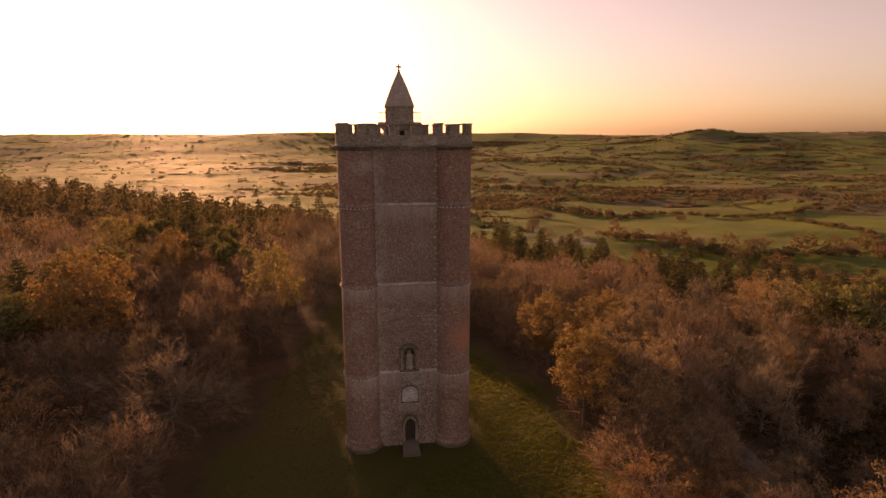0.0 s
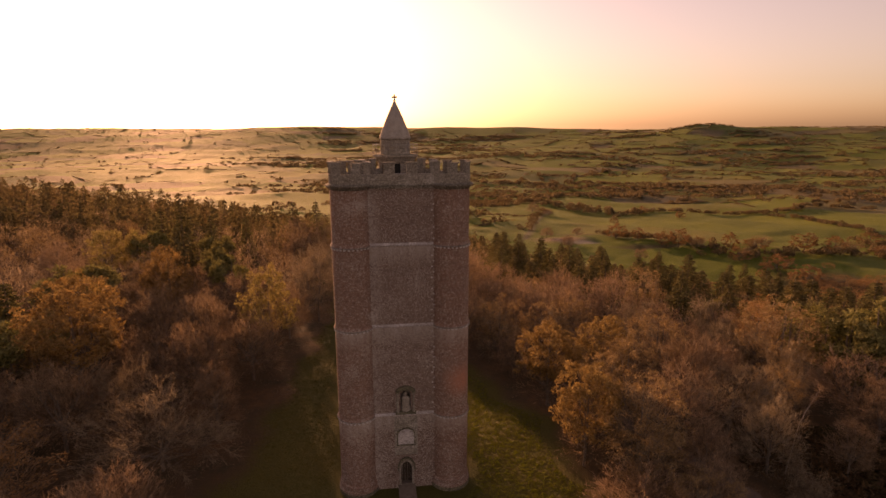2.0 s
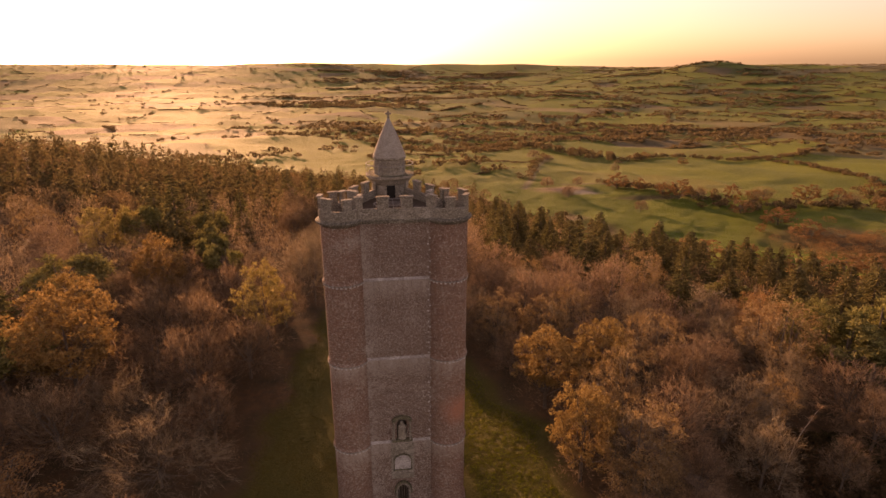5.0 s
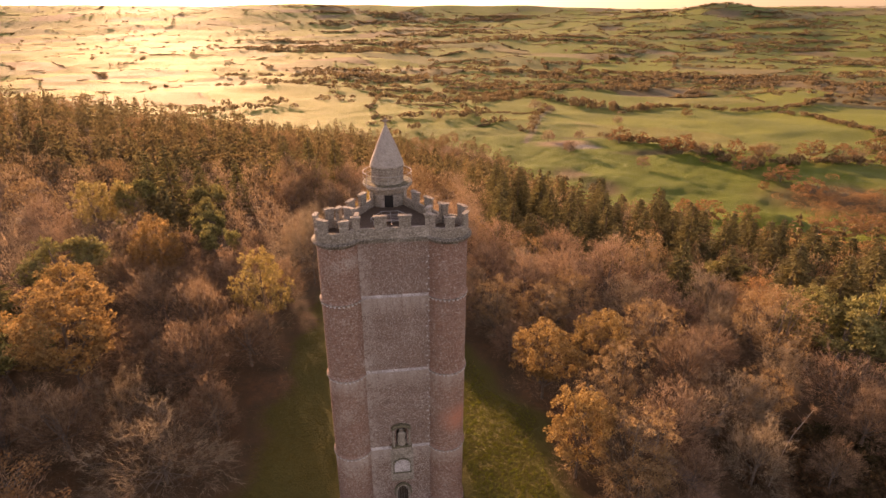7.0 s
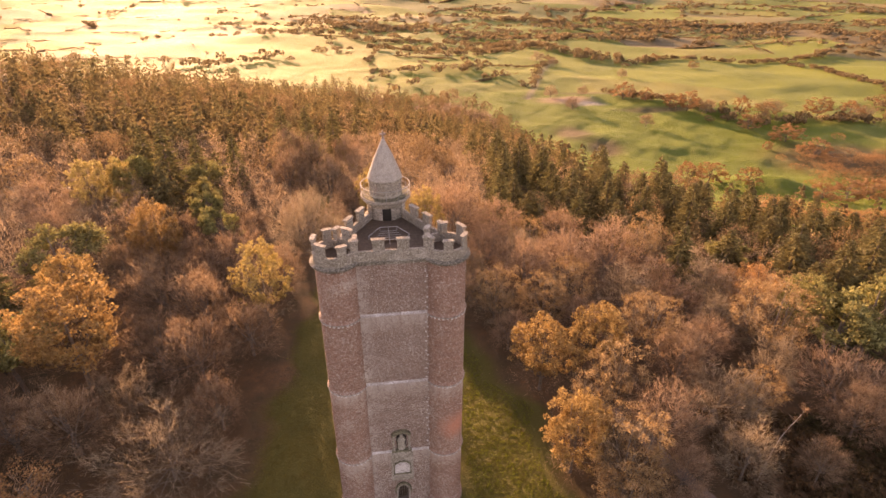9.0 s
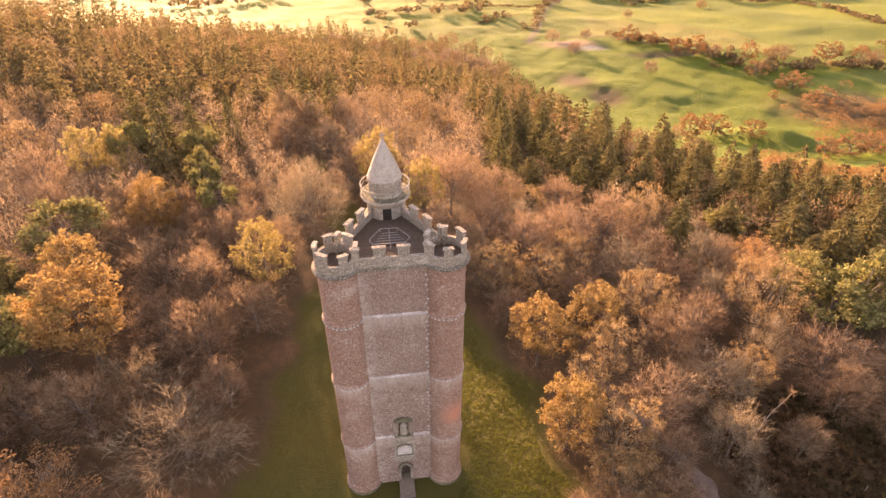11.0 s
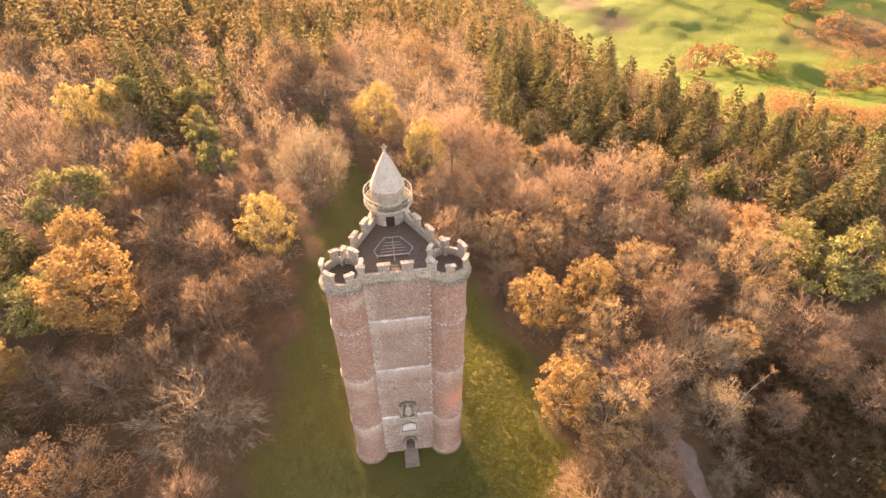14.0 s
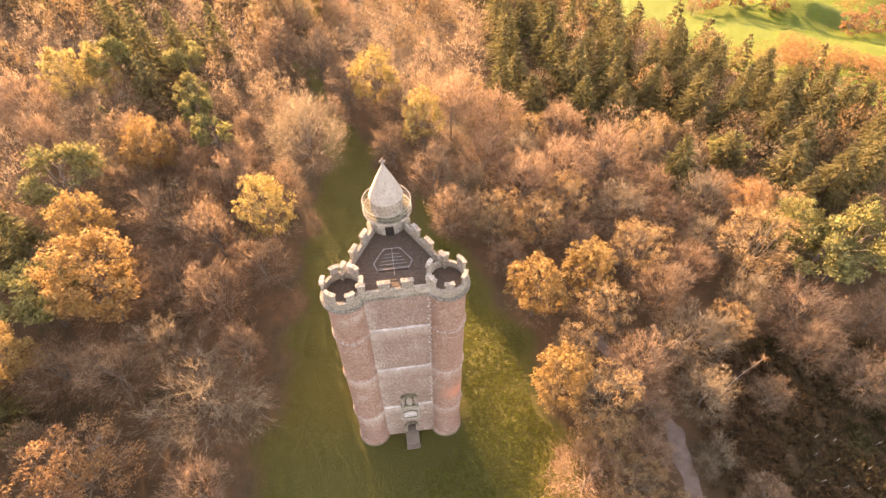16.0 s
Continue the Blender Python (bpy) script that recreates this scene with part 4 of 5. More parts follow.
def conifer(seed, label, H=18.0, R=4.6, tiers=24, leaf=None):
    r = np.random.default_rng(seed)
    pieces = [limb([(0, 0, -0.6), (0, 0, H * 0.5), (0, 0, H)], [0.32, 0.18, 0.03], 6)]
    a, b, w = [], [], []
    for t in range(tiers):
        k = t / tiers
        z = H * (0.12 + 0.87 * k)
        length = R * (1 - k) ** 0.85 * r.uniform(0.8, 1.1) + 0.2
        m = int(7 + 6 * (1 - k))
        for i in range(m):
            az = 2 * math.pi * (i + r.random()) / m
            ln = length * r.uniform(0.7, 1.12)
            d = np.array((math.cos(az), math.sin(az), r.uniform(-0.30, -0.05)))
            s, side = np.array((0, 0, z)), np.array((-math.sin(az), math.cos(az), 0))
            for q in np.linspace(0.3, 1.0, 5):
                p = s + d * ln * q + np.array((0, 0, 0.10 * ln * q * q))
                for sg in (-1, 1):
                    tip = p + (side * sg * 0.55 + d * 0.6) * (0.30 * ln * (1.15 - q) + 0.30) + np.array((0, 0, r.uniform(-0.3, 0.05)))
                    a.append(p), b.append(tip), w.append(0.36)
            a.append(s + d * ln * 0.3), b.append(s + d * ln * 1.08 + np.array((0, 0, 0.12 * ln))), w.append(0.28)
    crown = [slivers(np.array(a), np.array(b), np.array(w), r)]
    return make_tree("conifer", label, r, H, R, 0.1, pieces, crown, BARK, leaf or NEEDLE)


def pine(seed, label, H=15.0, R=4.5):
    r = np.random.default_rng(seed)
    pieces, ends = skeleton(r, H, R, 0.5, 11, 0.9, 0.3)
    crown = []
    for a, b in ends:
        k = 60
        c = b + unit(r.normal(size=(k, 3))) * r.uniform(0.3, 1.0, k)[:, None] * np.array((1.25, 1.25, 0.7))
        crown.append(slivers(c, c + unit(r.normal(size=(k, 3)) + (0, 0, 0.8)) * 0.6, np.full(k, 0.3), r))
    return make_tree("pine_tree", label, r, H, R, 0.5, pieces, crown, BARK, PINE)


KINDS = {
    "bare": [bare_tree(s, TWIG, "leafless brown-twigged tree in the autumn wood") for s in (11, 12, 13)],
    "red": [bare_tree(s, TWIG_RED, "leafless tree with a dense dome of reddish twigs") for s in (21, 22, 23)],
    "grey": [bare_tree(s, TWIG_PALE, "leafless tree with a fan of pale grey twigs") for s in (31, 32)],
    "dome": [bare_tree(s, k, "broad bare tree with a wide dome of fine twigs", 20.0, 12.0, (14, 7, 7, 7), 9500, 700) for s, k in ((35, TWIG_PALE), (36, TWIG), (37, TWIG_RED))],
    "pale": [pale_tree(s, "open bare tree with crooked pale branches") for s in (41, 42)],
    "oak": [leafy_tree(s, GOLD, TWIG, "oak tree with golden autumn leaves") for s in (51, 52, 53)],
    "yel": [leafy_tree(s, YELLOW, TWIG_PALE, "slender tree with yellow autumn leaves", n=7500) for s in (61, 62)],
    "tan": [leafy_tree(s, TAN, TWIG_PALE, "beech tree with thinning tan leaves", n=6500, size=0.125, twigs=2000) for s in (71, 72)],
    "orange": [leafy_tree(s, RUSSET, TWIG_RED, "small tree with orange-russet leaves", n=6500, size=0.125, twigs=1700) for s in (81, 82)],
    "russet": [leafy_tree(s, RUSSET, TWIG_RED, "spreading tree with russet-brown leaves in the meadow", n=3600, size=0.30, twigs=300, low=-0.12) for s in (83, 84)],
    "con": [conifer(s, "tall dark green spruce with drooping branches") for s in (91, 92, 93)],
    "pine": [pine(s, "green pine with tufted flat-topped crown") for s in (101, 102)],
    "green": [leafy_tree(s, PINE, TWIG, "evergreen tree with a dense green crown") for s in (111,)],
}
SIZE = {k: ((18.0, 4.6) if k == "con" else (15.0, 4.5) if k == "pine" else (13.0, 10.0) if k == "pale" else (20.0, 12.0) if k == "dome" else (15.0, 6.0) if k in ("bare", "red", "grey") else (14.0, 6.0)) for k in KINDS}
used = {k: 0 for k in KINDS}
placed = []


def plant(kind, x, y, H, R, turn=None):
    """Set a tree of that height and crown radius; the first of each build is moved, later ones are copies."""
    h0, r0 = SIZE[kind]
    i = used[kind] % len(KINDS[kind])
    m = pose(x, y, float(ground_z(x, y)), 0, 0, 137.0 * used[kind] if turn is None else turn) @ Matrix.Diagonal((R / r0, R / r0, H / h0, 1))
    proto = KINDS[kind][i]
    if used[kind] < len(KINDS[kind]):
        proto.matrix_world = m
        ob = proto
    else:
        ob = proto.copy()
        scene.collection.objects.link(ob)
        ob.matrix_world = m
        for c in proto.children:
            cc = c.copy()
            scene.collection.objects.link(cc)
            cc.parent = ob
    tagged(ob, group="woodland trees")
    used[kind] += 1
    placed.append((x, y, R))


# trees that stand out, then six tall ones added to block sun along the lane: kind, x, y, height, crown radius
STAND = """oak -58.9 88 21 10|oak -67 102 19 5.5|yel -33.7 107 19 6|dome -29.5 131 21 11.5|bare -24 159 15 8|bare -33 173 17 9|red -27 147 12 6|dome -53.5 107.6 16 11|pale -37 69.5 13 11.5|pine -77 115.5 18 7|con -78 99 18 7|orange -51.4 56.8 14 10|oak -62 124.9 19 6
bare -33.8 96.6 14 7.5|bare -48.5 92.3 13 8.5|bare -61.9 74 13 8.5|oak -69 74.5 16 5.5|pale -47 79.8 12 5.4|oak 17.8 88.3 14.5 6.6|oak 28.5 94 14.5 5.6|tan 29.2 84.6 15 5.6|oak 19.5 70.8 15 5.6
tan 25.6 67.5 15 7|red 33.4 74.6 15 7.3|grey 44.1 80.5 13 8|tan 63 100 19 9|red 67.1 86.1 14 9|pale 58.3 89.3 14 5.3|orange 40.5 106.2 8 4.2|pine 73.5 97 17 7|pine 81 99 21 6.5|green 72.2 105.5 17 6|orange 65.9 113 17 5.4
con 55.1 126 15.5 5|con 70.5 134 13 4.6|red 21.8 56.5 10 8|red 32 60.5 9 5.6|red 13.5 99.6 10 4.8|red 29.4 125.2 17 9.5|red 18.9 119.7 17 9|red 40.5 131 18 10|dome 3.7 145.4 21 13|yel -3.5 137.5 19 5.6|yel -15.5 156 20 7|tan 50.5 136 18 5.7|grey 39.4 114 14 8.5|red 50.2 112.2 12 7.5|tan 24.5 61.5 11 5|tan 28.5 55.5 9 5.5|orange 21.5 49 9 5|red 34 67.5 10 4.5|pale 43.5 60.5 7 3.4|tan 35 50.5 8 4.5|orange 28 48 8 4.5|tan 22.5 76.5 14 4.5|bare 72 73 12 7|bare 66 79 12 6|con -77 166 26 7|con -71 172 21 5.5|con -88 176 22 6|con -63 180 20 5|con 46 187 15 5|con 52 178 16 5.5|con 39.5 170 16 5.5|con 61 166 14 5|con 73 174 14 5.5|con 92 193 14 5.5|con 81 157 14 5.5|con 113 200 14 5|con 104 190 13 5|con 122 196 12 4.5|con 106 156 15 7|con 121 169 14 6.5|con 133 176 13 6|con 92 141 14 6|con 97 172 14 6|con 113 183 14 5.5|pine 72 137 13 5|con 66 184 15 5|con 84 206 14 5|con 59 203 14 5|con 38 262 16 5|con 24 240 17 5.5|con 30 215 17 5|con 22 200 17 5|yel -93 154 18 6|yel -86 157 17 5|pine -65 162 18 4.5|pine -59 146 17 4|pine -50 130 17 4|pine -56 139 16 3.5|bare -70 132 17 8.5|tan -62 125 17 5.5|pine -85 160 18 5|red -102 147 17 8|red -92 134 15 6|bare -46 176 18 9|bare 79 61 11 6.5|bare 86 77 13 7|bare 55 70 9 4|bare 48.5 54 5.5 5|grey 41.5 59 4.5 2.6|con -45 201 26 7|con -37 206 25 7|bare -41 190 21 9|bare -50 195 21 8|con -55 207 25 7|red -31 197 20 8"""
for line in STAND.replace("\n", "|").split("|"):
    k, *v = line.split()
    x, y, H, R = map(float, v)
    plant(k, x, y, H * (1.25 if k == "con" and x > 8 else 1), R * (1.3 if k == "con" and x > 8 else 1))


def wood_kind(x, y, u):
    if x > -30 and y > 470:
        return "bare" if u < 0.45 else "tan" if u < 0.75 else "con"
    if x < 62 and y > (262 if x > -42 else 212):
        return "con" if u < 0.86 else "bare" if u < 0.96 else "tan"
    if x > 12 and y > 153:
        return "con" if u < 0.78 else "red" if u < 0.92 else "tan"
    if x > 66 and y > 96:
        return "con" if u < 0.42 else "pine" if u < 0.55 else "red" if u < 0.85 else "tan"
    if x < -60:
        return "con" if u < 0.13 else "pine" if u < 0.19 else "bare" if u < 0.66 else "red" if u < 0.84 else "tan" if u < 0.95 else "yel"
    if x < 8:
        return "bare" if u < 0.66 else "red" if u < 0.78 else "grey" if u < 0.86 else "tan" if u < 0.97 else "yel"
    return "bare" if u < 0.15 else "red" if u < 0.68 else "grey" if u < 0.78 else "tan" if u < 0.97 else "oak"


far_spots = []
cells = {}
for x, y, R in placed:
    cells.setdefault((int(x // 20), int(y // 20)), []).append((x, y, R))
tries = rng.uniform((-430, 26), (430, 640), (36000, 2))
tries = tries[np.argsort(np.hypot(tries[:, 0], tries[:, 1] - 60) + rng.uniform(0, 60, len(tries)))]
ok = forest(tries[:, 0], tries[:, 1]) & (np.abs(tries[:, 0]) < 0.86 * (tries[:, 1] + 12) + 14)
for (x, y), u, s, u2 in zip(tries[ok], rng.random(ok.sum()), rng.random(ok.sum()), rng.random(ok.sum())):
    k = wood_kind(x, y, u)
    R = ((5.6 + 2.8 * s) if x > 8 and y < 262 else (5.4 + 2.8 * s)) if k in ("con", "pine") else 4.8 + 3.6 * s + (1.2 if k == "red" else 0)
    if clearing(x, y) > -R * 0.75:
        continue
    if 40 < y < 85 and 33 - 3 < x < 42 and y < 74:
        continue
    if x > 50 and y < 78 or x > 41 and y < 66:   # open bracken slope
        continue
    near = [c for i in (-1, 0, 1) for j in (-1, 0, 1) for c in cells.get((int(x // 20) + i, int(y // 20) + j), ())]
    if any((x - a) ** 2 + (y - b) ** 2 < ((0.66 if k == "con" else 0.56) * (R + q)) ** 2 for a, b, q in near):
        continue
    cells.setdefault((int(x // 20), int(y // 20)), []).append((x, y, R))
    H = ((14 + 9 * u2) if x > 8 and y < 262 else (12.5 + 10 * u2)) if k == "con" else (13 + 4 * s) if k == "pine" else 11 + 6 * s
    if y > 96 and abs(x + 0.477 * (y - 70) - 9.5) < 4.2 + 0.42 * R:      # trees cut low along the sun's line to shape the lit strip of grass
        H = min(H, max(4.0, 0.166 * (y - 72) - 1.0 - float(ground_z(x, y))))
    if math.hypot(x, y - 60) < (185 if k == "con" and x > 8 else 98):
        plant(k, x, y, H, R)
    else:
        far_spots.append((k, x, y, H, R))


def mass(name, label, spots, shape, material):
    """Many far trees as one mesh; shape gives the pieces of one tree."""
    vs, fs, n = [], [], 0
    for i, (x, y, H, R) in enumerate(spots):
        v, f = shape[i % len(shape)]
        a = i * 2.4
        c, s = math.cos(a), math.sin(a)
        p = np.stack([(v[:, 0] * c - v[:, 1] * s) * R, (v[:, 0] * s + v[:, 1] * c) * R, v[:, 2] * H], 1) + (x, y, float(ground_z(x, y)))
        vs.append(p)
        fs += (np.asarray(f) + n).tolist()
        n += len(p)
    if vs:
        tagged(new(name, from_arrays(name, np.concatenate(vs), fs, material)), label, "woodland", kind="stuff")


def far_bare(seed, n=1300):
    r = np.random.default_rng(seed)
    if n < 100:
        return bare_crown(r, 1.0, 1.0, 0.22, n, 0.026, 0.19, fans=24)
    v, f = bare_crown(r, 2.0, 1.0, 0.2, n, 0.017, 0.155, fans=170)
    return v * (1, 1, 0.5), f


def far_leafy(seed, n=700):
    r = np.random.default_rng(seed)
    v, f = leafy_crown(r, 1.0, 1.0, 0.16, n, 0.04 if n > 900 else 0.055 if n > 100 else 0.085)
    return v, f


def far_conifer(seed, tiers=13):
    r = np.random.default_rng(seed)
    a, b = [], []
    for t in range(tiers):
        k = t / tiers
        m = int(5 + 3 * (1 - k))
        for i in range(m):
            az = 2 * math.pi * (i + r.random()) / m
            ln = ((1 - k) ** 0.82 + 0.05) * r.uniform(0.65, 1.15)
            z = 0.10 + 0.88 * (t + r.uniform(-0.45, 0.45)) / tiers
            d, sd = np.array((math.cos(az), math.sin(az), 0)), np.array((-math.sin(az), math.cos(az), 0))
            for q in (0.35, 0.6, 0.8, 1.0) if tiers > 10 else (0.45, 0.75, 1.0):
                p = d * ln * q * 0.9 + (0, 0, z - 0.05 * ln * q)
                for sg in (-1, 1):
                    a.append(p), b.append(p + (sd * sg * 0.6 + d * 0.55) * (0.34 * ln * (1.2 - q) + 0.07) + (0, 0, r.uniform(-0.025, 0.008)))
    a.append(np.array((0, 0, 0.88))), b.append(np.array((0, 0, 1.02)))
    return slivers(np.array(a), np.array(b), np.full(len(a), 0.062), r)


CON_S, BARE_S, LEAF_S = [far_conifer(s) for s in range(4)], [far_bare(s) for s in range(4)], [far_leafy(s, 1050) for s in range(4)]
pick = lambda ks: [s[1:] for s in far_spots if s[0] in ks]
firs = pick(("con", "pine"))
mass("conifer_wood", "dense dark green conifer plantation on the far slope", [f for f in firs if f[1] < 330], CON_S, FAR_NEEDLE)
mass("conifer_wood", "conifers at the low end of the plantation", [f for f in firs if f[1] >= 330], [far_conifer(s, 10) for s in range(4, 8)], FAR_NEEDLE)
mass("bare_wood", "leafless brown deciduous wood behind the clearing", pick(("bare", "red", "grey", "pale")), BARE_S, FAR_TWIG)
mass("autumn_wood", "tan and gold leaved trees scattered through the wood", pick(("tan", "oak", "orange", "yel", "green")), LEAF_S, foliage("far_autumn_leaves", (0.22, 0.15, 0.085), (0.33, 0.235, 0.13), (0.29, 0.185, 0.095), 0.3, False))

# ---- hedges and trees of the farmland ----
LOW_S = []
for sd in range(6):
    v, fc = far_leafy(60 + sd, 64)
    mid = v.reshape(-1, 3, 3).mean(1, keepdims=True)
    v = ((v.reshape(-1, 3, 3) - mid) * 2.6 + mid * np.array((0.85, 0.85, 0.9))).reshape(-1, 3)
    LOW_S.append((v, fc))


def along(points, step, height, radius, wide=0.0):
    """Bushes set along a line."""
    out = []
    for (x0, y0), (x1, y1) in zip(points, points[1:]):
        n = max(1, int(math.hypot(x1 - x0, y1 - y0) / step))
        for i in range(n):
            t, h = (i + rng.random()) / n, height * rng.uniform(0.6, 1.5)
            out.append((x0 + (x1 - x0) * t + rng.normal() * (1 + wide), y0 + (y1 - y0) * t + rng.normal() * (1 + wide), h, radius * rng.uniform(0.7, 1.3)))
    return out


hedges = along([(117, 1190), (234, 1030), (310, 978)], 3, 10, 8, 22)
hedges += along([(310, 978), (413, 991), (501, 970), (579, 989), (703, 1061), (798, 1022)], 4, 6.5, 6, 4)
hedges += along([(214, 1365), (449, 1389), (702, 1409)], 7, 3, 5)
hedges += along([(692, 1388), (596, 1056)], 6, 2.5, 3)
hedges += along([(558, 953), (571, 881), (552, 777), (530, 666), (520, 560)], 4, 5, 5, 3)
hedges += along([(207, 1780), (304, 1741), (439, 1674)], 6, 10, 12, 40)
hedges += along([(501, 1720), (572, 1589), (700, 1531), (868, 1435), (903, 1320)], 6, 8, 9, 22)
hedges += along([(178, 625), (212, 585), (228, 566), (244, 548), (255, 524), (266, 503), (281, 492)], 3.5, 6.5, 5, 3)
hedges += along([(1, 754), (96, 806), (139, 848)], 5, 3, 4)
hedges += along([(100, 640), (134, 799), (180, 961)], 9, 5, 5, 3)
hedges += along([(520, 1240), (565, 1236)], 4, 6, 7, 8) + along([(712, 1203), (735, 1200)], 5, 5, 6, 6)
hedges += along([(-40, 900), (60, 930), (117, 1190)], 7, 7, 8, 10) + along([(-200, 1100), (0, 1150), (117, 1190)], 7, 8, 9, 16)
for x0, y0, x1, y1, wd in ((-60, 720, 60, 760, 14), (-180, 900, -40, 1000, 26), (-20, 1050, 120, 1080, 18), (-330, 760, -200, 820, 20), (-420, 1150, -150, 1250, 36), (60, 1350, 190, 1420, 20), (-100, 1500, 150, 1560, 30)):
    hedges += along([(x0, y0), (x1, y1)], 7, 8, 8, wd)
hedges += along([(281, 492), (330, 500), (400, 500), (470, 590)], 4, 6, 6, 6)
mass("hedgerow", "brown and green hedges with small trees between the near fields", hedges, LOW_S, HEDGE)

cloud = rng.uniform((-3600, 480), (4200, 4750), (96000, 2))
keep = np.abs(cloud[:, 0]) < 0.9 * cloud[:, 1] + 60
cloud = cloud[keep]
bent = cloud + warp(cloud)
f, s, gap = two_fields(bent)
near = gap < np.where(np.hypot(cloud[:, 0], cloud[:, 1]) > 2200, 30, 44)
cloud, bent, f, s = cloud[near], bent[near], f[near], s[near]
nrm = unit(SEEDS[s] - SEEDS[f])
bent = bent - ((bent - (SEEDS[s] + SEEDS[f]) / 2) * nrm).sum(1)[:, None] * nrm
for _ in range(3):
    cloud = bent - warp(cloud)
belt = (np.minimum(f, s) * 0.7548 + np.maximum(f, s) * 0.5698) % 1.0       # one number for each field edge
cloud = cloud + rng.normal(size=cloud.shape) * 2.5
dist = np.hypot(cloud[:, 0], cloud[:, 1])
stay = ((dist > 1250) | (cloud[:, 0] < 0.12 * cloud[:, 1]) & (dist > 560)) & ~forest(cloud[:, 0], cloud[:, 1]) & (rng.random(len(cloud)) < np.where(cloud[:, 0] < -0.08 * cloud[:, 1], 0.22, 0.75)) & (belt < 0.72)
cloud, way, belt = cloud[stay], nrm[stay], belt[stay]
dist = np.hypot(cloud[:, 0], cloud[:, 1])
tall = rng.random(len(cloud))
hs = 5 + 5 * rng.random(len(cloud))
rs = hs * 0.6 * (1 + dist / 5000)
FAR_S = []
for sd in range(6):
    v, fc = far_leafy(90 + sd, 20)
    mid = v.reshape(-1, 3, 3).mean(1, keepdims=True)
    v = ((v.reshape(-1, 3, 3) - mid) * 4.2 + mid * np.array((0.8, 0.8, 0.85))).reshape(-1, 3)
    FAR_S.append((v, fc))
tree_like = tall > np.where(belt < 0.26, 0.35, 0.88)
mass("field_tree", "small trees standing in the distant hedges", [(x, y, h, r) for x, y, h, r, k in zip(cloud[:, 0], cloud[:, 1], hs, rs, tree_like) if k], FAR_S, HEDGE)
vs, fs, n = [], [], 0
for (x, y), (nx, ny), k, d in zip(cloud, way, tree_like, dist):
    if k:
        continue
    v, fc = FAR_S[n % len(FAR_S)]
    long, wide, high = rng.uniform(9, 17) * (1 + d / 4000), 2.2 * (1 + d / 3000), rng.uniform(1.8, 3.4)
    vs.append(np.stack([x + v[:, 0] * long * -ny + v[:, 1] * wide * nx, y + v[:, 0] * long * nx + v[:, 1] * wide * ny, float(ground_z(x, y)) + v[:, 2] * high], 1))
    fs += (np.asarray(fc) + n * len(v)).tolist()
    n += 1
tagged(new("far_hedgerow", from_arrays("far_hedgerow", np.concatenate(vs), fs, HEDGE)), "long dark hedges dividing the distant fields", "hedge", kind="stuff")
spots = []
for _ in range(95):                               # copses on the plain
    d, a = rng.uniform(1300, 4700), radians(rng.uniform(-16, 42))
    cx, cy, wide, deep = d * math.sin(a), d * math.cos(a), rng.uniform(30, 170), rng.uniform(15, 50)
    for _ in range(int(wide * 0.35)):
        spots.append((cx + rng.normal() * wide, cy + rng.normal() * deep, rng.uniform(7, 12), rng.uniform(7, 12) * (1 + d / 4000)))
mass("copse", "distant brown copses on the plain", spots, FAR_S, HEDGE)

# trees in the meadow below the wood: kind, x, y, height, crown radius
MEADOW = """russet 188 591 17 13|russet 205 574 13 8|russet 220 547 15 9|russet 231 534 19 12|tan 246 526 14 9|russet 274 520 17 9|russet 240 506 6 5|bare 180 493 13 8|russet 251 425 7 4.5|russet 262 478 12 12|russet 277 447 14 15|russet 277 408 15 13
russet 292 512 11 12|tan 305 522 12 12|russet 345 520 17 15|russet 366 508 16 13|tan 388 520 13 12|russet 400 490 13 12|russet 454 580 13 12|bare 237 760 12 9|red 115 600 14 9|bare 128 552 14 9|bare 150 610 12 8|russet 384 888 11 10|russet 352 971 14 14|bare 146 890 16 14|red 165 860 13 10
russet 232 306 12 12|russet 250 312 13 12|russet 268 318 12 12|russet 152 336 15 10|russet 168 340 14 11|russet 185 326 11 8|russet 214 300 11 9|tan 139 322 10 6"""
for line in MEADOW.replace("\n", "|").split("|"):
    k, *v = line.split()
    plant(k, *map(float, v))
spots = []
for cx, cy, wx, wy, n in ((300, 385, 26, 18, 60), (330, 350, 30, 20, 60), (268, 345, 16, 10, 24), (143, 236, 9, 8, 26), (158, 250, 10, 7, 22), (178, 232, 14, 9, 30), (205, 225, 16, 10, 30)):
    for _ in range(n):
        spots.append((cx + rng.normal() * wx, cy + rng.normal() * wy, rng.uniform(4, 7.5), rng.uniform(4, 6.5)))
mass("russet_thicket", "thicket of russet-leaved bushes beside the meadow", spots, [far_leafy(s, 300) for s in range(10, 14)], foliage("thicket_leaves", (0.26, 0.14, 0.065), (0.38, 0.21, 0.10), (0.32, 0.20, 0.10), 0.35, False))

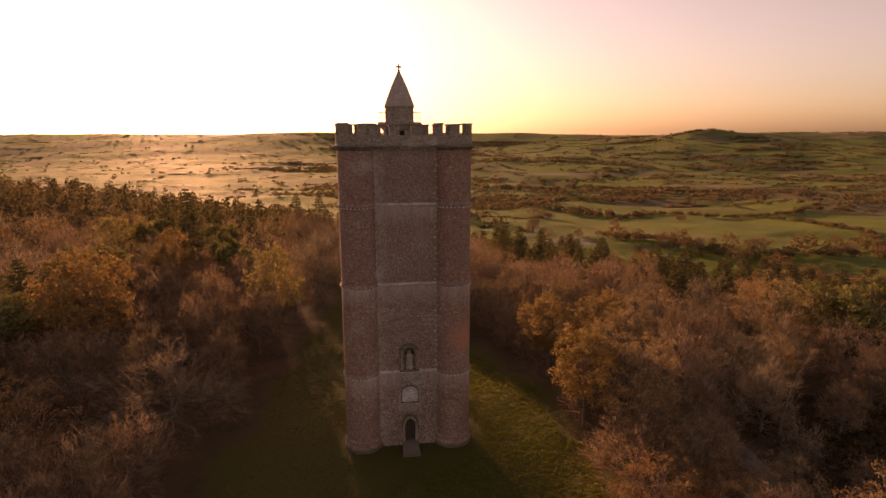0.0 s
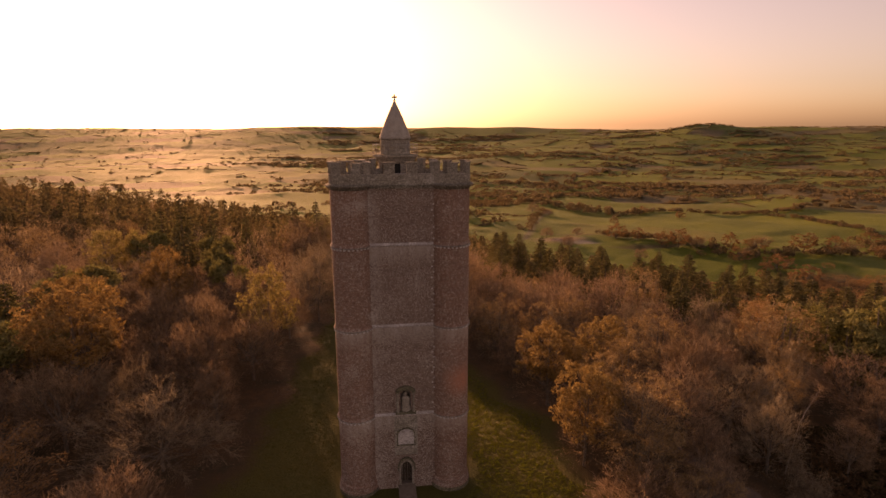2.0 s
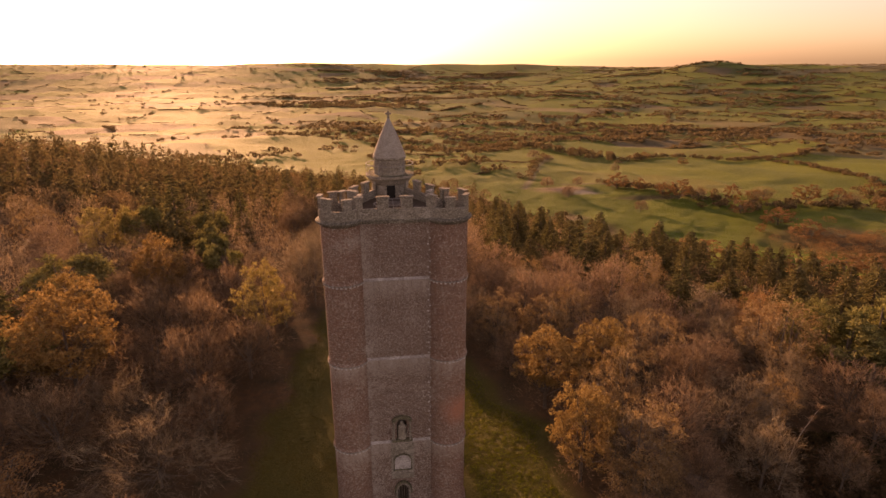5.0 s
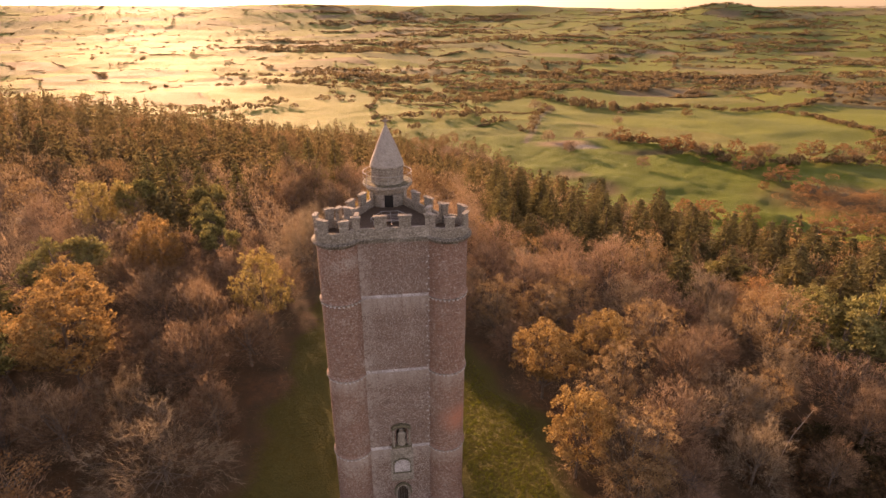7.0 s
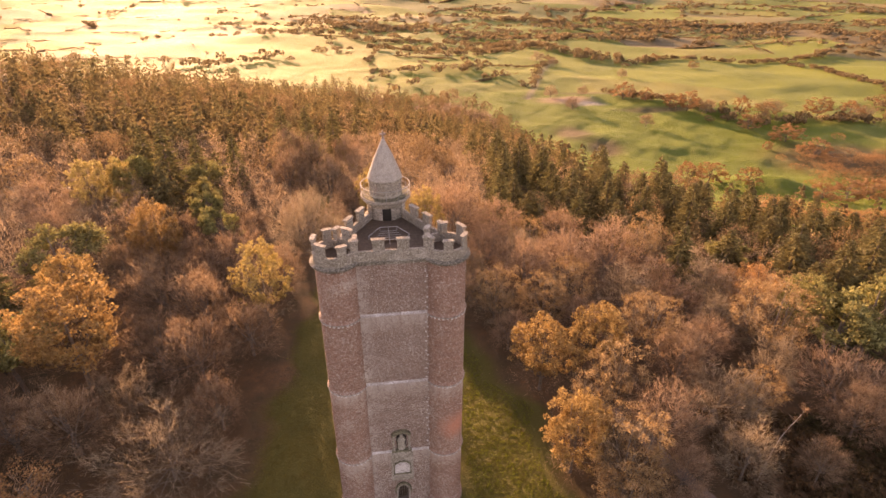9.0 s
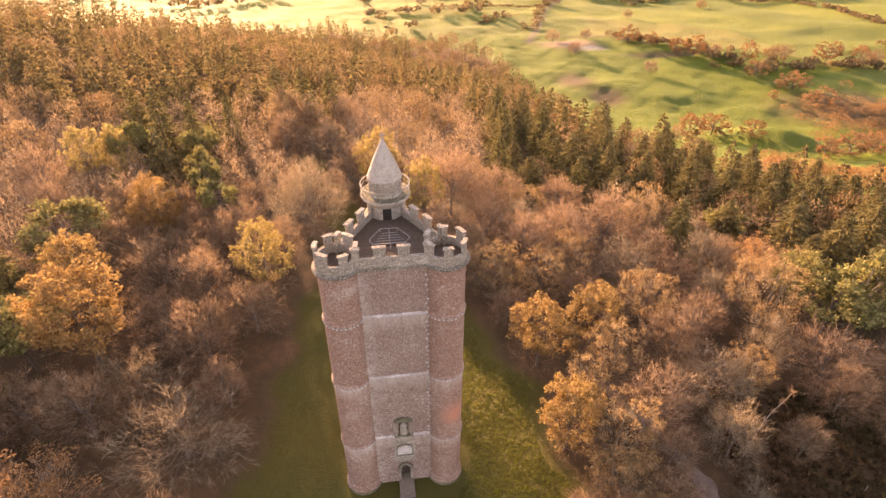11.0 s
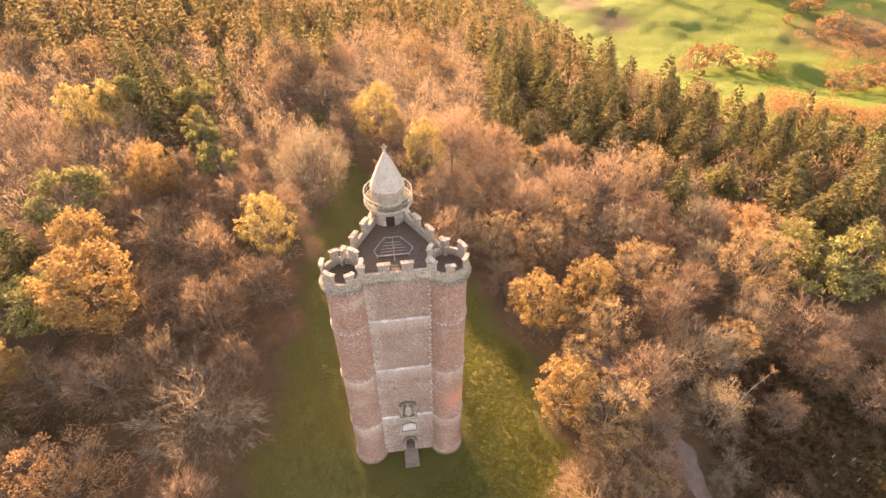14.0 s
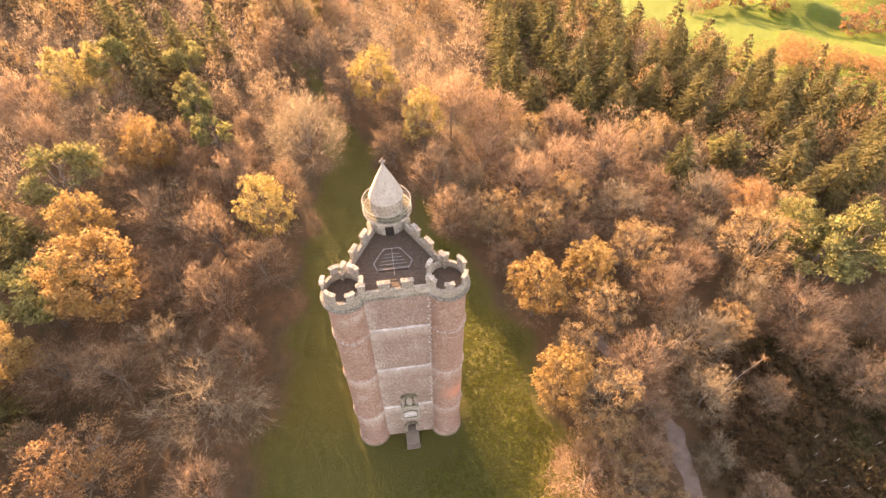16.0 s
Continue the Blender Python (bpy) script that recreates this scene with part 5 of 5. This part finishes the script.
# ---- floor of the wood and the clearing ----
p = rng.uniform((-110, 28), (120, 180), (7000, 2))
p = p[(clearing(p[:, 0], p[:, 1]) < -0.5) & (np.abs(p[:, 0]) < 0.86 * p[:, 1] + 20)][:2400]
mass("undergrowth", "low brown bushes and saplings between the trees", [(x, y, rng.uniform(1.2, 3.6), rng.uniform(1.0, 2.2)) for x, y in p], [far_bare(s, 45) for s in (70, 71, 72)], FAR_TWIG)
def frond_clump(seed, n=18):
    """Arching dead fronds round one root."""
    r = np.random.default_rng(seed)
    a = r.normal(size=(n, 3)) * np.array((0.3, 0.3, 0.1)) + (0, 0, 0.35)
    d = unit(r.normal(size=(n, 3)) * np.array((1, 1, 0.35)) + (0, 0, 0.25))
    return slivers(a, a + d * r.uniform(0.5, 0.95, n)[:, None], r.uniform(0.22, 0.42, n), r)


p = rng.uniform((40, 30), (104, 84), (4800, 2))
p = p[rng.random(len(p)) < np.clip((p[:, 0] - 40) / 12, 0, 1)]
mass("bracken", "dead brown bracken and brambles on the slope", [(x, y, rng.uniform(0.7, 1.5), rng.uniform(0.6, 1.2)) for x, y in p if abs(x - 39) > 2.5], [frond_clump(s) for s in range(80, 86)], BRACKEN)
stake = tagged(empty("tree_guard"), "pale wooden stake with a thin tree guard in the bracken", "stake", "young tree guards")
bm = bmesh.new()
tube(bm, Vector((0, 0, -0.3)), Vector((0.04, 0, 1.55)), 0.04, 0.035, 5)
part("stake", bm, BARK_PALE, stake)
bm = bmesh.new()
tube(bm, Vector((0.11, 0, 0.0)), Vector((0.13, 0.02, 1.15)), 0.07, 0.075, 7)
part("guard_tube", bm, IRON, stake, "pale grey tube")
k = 0
for i in range(7):
    for j in range(5):
        x, y = 57 + i * 3.4 + j * 1.1 + rng.normal() * 0.4, 50 + j * 3.6 - i * 0.7 + rng.normal() * 0.4
        m = pose(x, y, float(ground_z(x, y)), rng.normal() * 5, rng.normal() * 5, rng.uniform(0, 360))
        if k == 0:
            stake.matrix_world = m
        else:
            copy_thing(stake, m)
        k += 1
r = np.random.default_rng(44)
sapling = tagged(empty("birch_sapling", pose(46.4, 69.8, float(ground_z(46.4, 69.8)))), "slender leaning birch stem with pale white bark", "tree")
rise = 10.3 - float(ground_z(46.4, 69.8))
stem = [np.array((4.9 * t ** 1.3, 3.1 * t, rise * t)) + (0.25 * math.sin(7 * t), 0.2 * math.sin(5 * t), 0) for t in np.linspace(0, 1, 8)]
v, fc = limb(stem, [0.07, 0.065, 0.06, 0.052, 0.045, 0.036, 0.028, 0.015], 6)
ob = new("trunk", from_arrays("trunk", v, fc, plain("birch_bark", (0.26, 0.22, 0.175), (0.40, 0.35, 0.29), 5.0, 0.8), True))
ob.parent = sapling
base = np.array(stem)[r.integers(4, 8, 120)] + r.normal(size=(120, 3)) * 0.15
v, fc = slivers(base, base + unit(r.normal(size=(120, 3)) + (0.5, 0.3, 0.5)) * r.uniform(0.5, 1.6, 120)[:, None], np.full(120, 0.05), r)
ob = new("crown", from_arrays("crown", v, fc, TWIG_RED))
ob.parent = sapling
# tussocks right of the tower, coloured brighter than the other grass for the sunlit strip
r = np.random.default_rng(5)
t = r.uniform((-2, 34), (27, 112), (26000, 2))
t = t[(clearing(t[:, 0], t[:, 1]) > -1.5) & (np.hypot(t[:, 0] + 5, t[:, 1] - 69) > 10.0)][:9500]
t = np.repeat(np.concatenate([t, ground_z(t[:, 0], t[:, 1])[:, None]], 1), 6, 0)
high = np.repeat(r.uniform(0.05, 0.16, len(t) // 6), 6)
a = t + r.normal(size=t.shape) * np.array((0.13, 0.13, 0))
b = a + np.stack([r.normal(size=len(a)) * 0.07, r.normal(size=len(a)) * 0.07, high * r.uniform(0.6, 1.1, len(a))], 1)
v, fc = slivers(a, b, np.full(len(a), 0.12), r)
tagged(new("grass_tussock", from_arrays("grass_tussock", v, fc, foliage("sunlit_tussock_blades", (0.125, 0.142, 0.024), (0.19, 0.203, 0.032), (0.155, 0.168, 0.028), 0.5, False, 0.85))), "grass tussocks right of the tower, tinted yellow-green for the sunlit strip", "grass", kind="stuff")
c = r.uniform((-32, 30), (24, 182), (40000, 2))
c = c[(clearing(c[:, 0], c[:, 1]) > -0.5) & (np.hypot(c[:, 0] + 5, c[:, 1] - 69) > 9.5)][:11000]
c = np.repeat(np.concatenate([c, ground_z(c[:, 0], c[:, 1])[:, None]], 1), 7, 0)
tall = np.repeat(r.uniform(0.03, 0.09, len(c) // 7), 7)
a = c + r.normal(size=c.shape) * np.array((0.16, 0.16, 0))
b = a + np.stack([r.normal(size=len(a)) * 0.14, r.normal(size=len(a)) * 0.14, tall * r.uniform(0.6, 1.1, len(a))], 1)
v, fc = slivers(a, b, np.full(len(a), 0.09), r)
tagged(new("grass", from_arrays("grass", v, fc, TUFT)), "rough tussocky grass round the tower", "grass", kind="stuff")
for k in KINDS:                                   # kinds left unused
    for proto in KINDS[k][used[k]:]:
        for o in (*proto.children, proto):
            bpy.data.objects.remove(o)
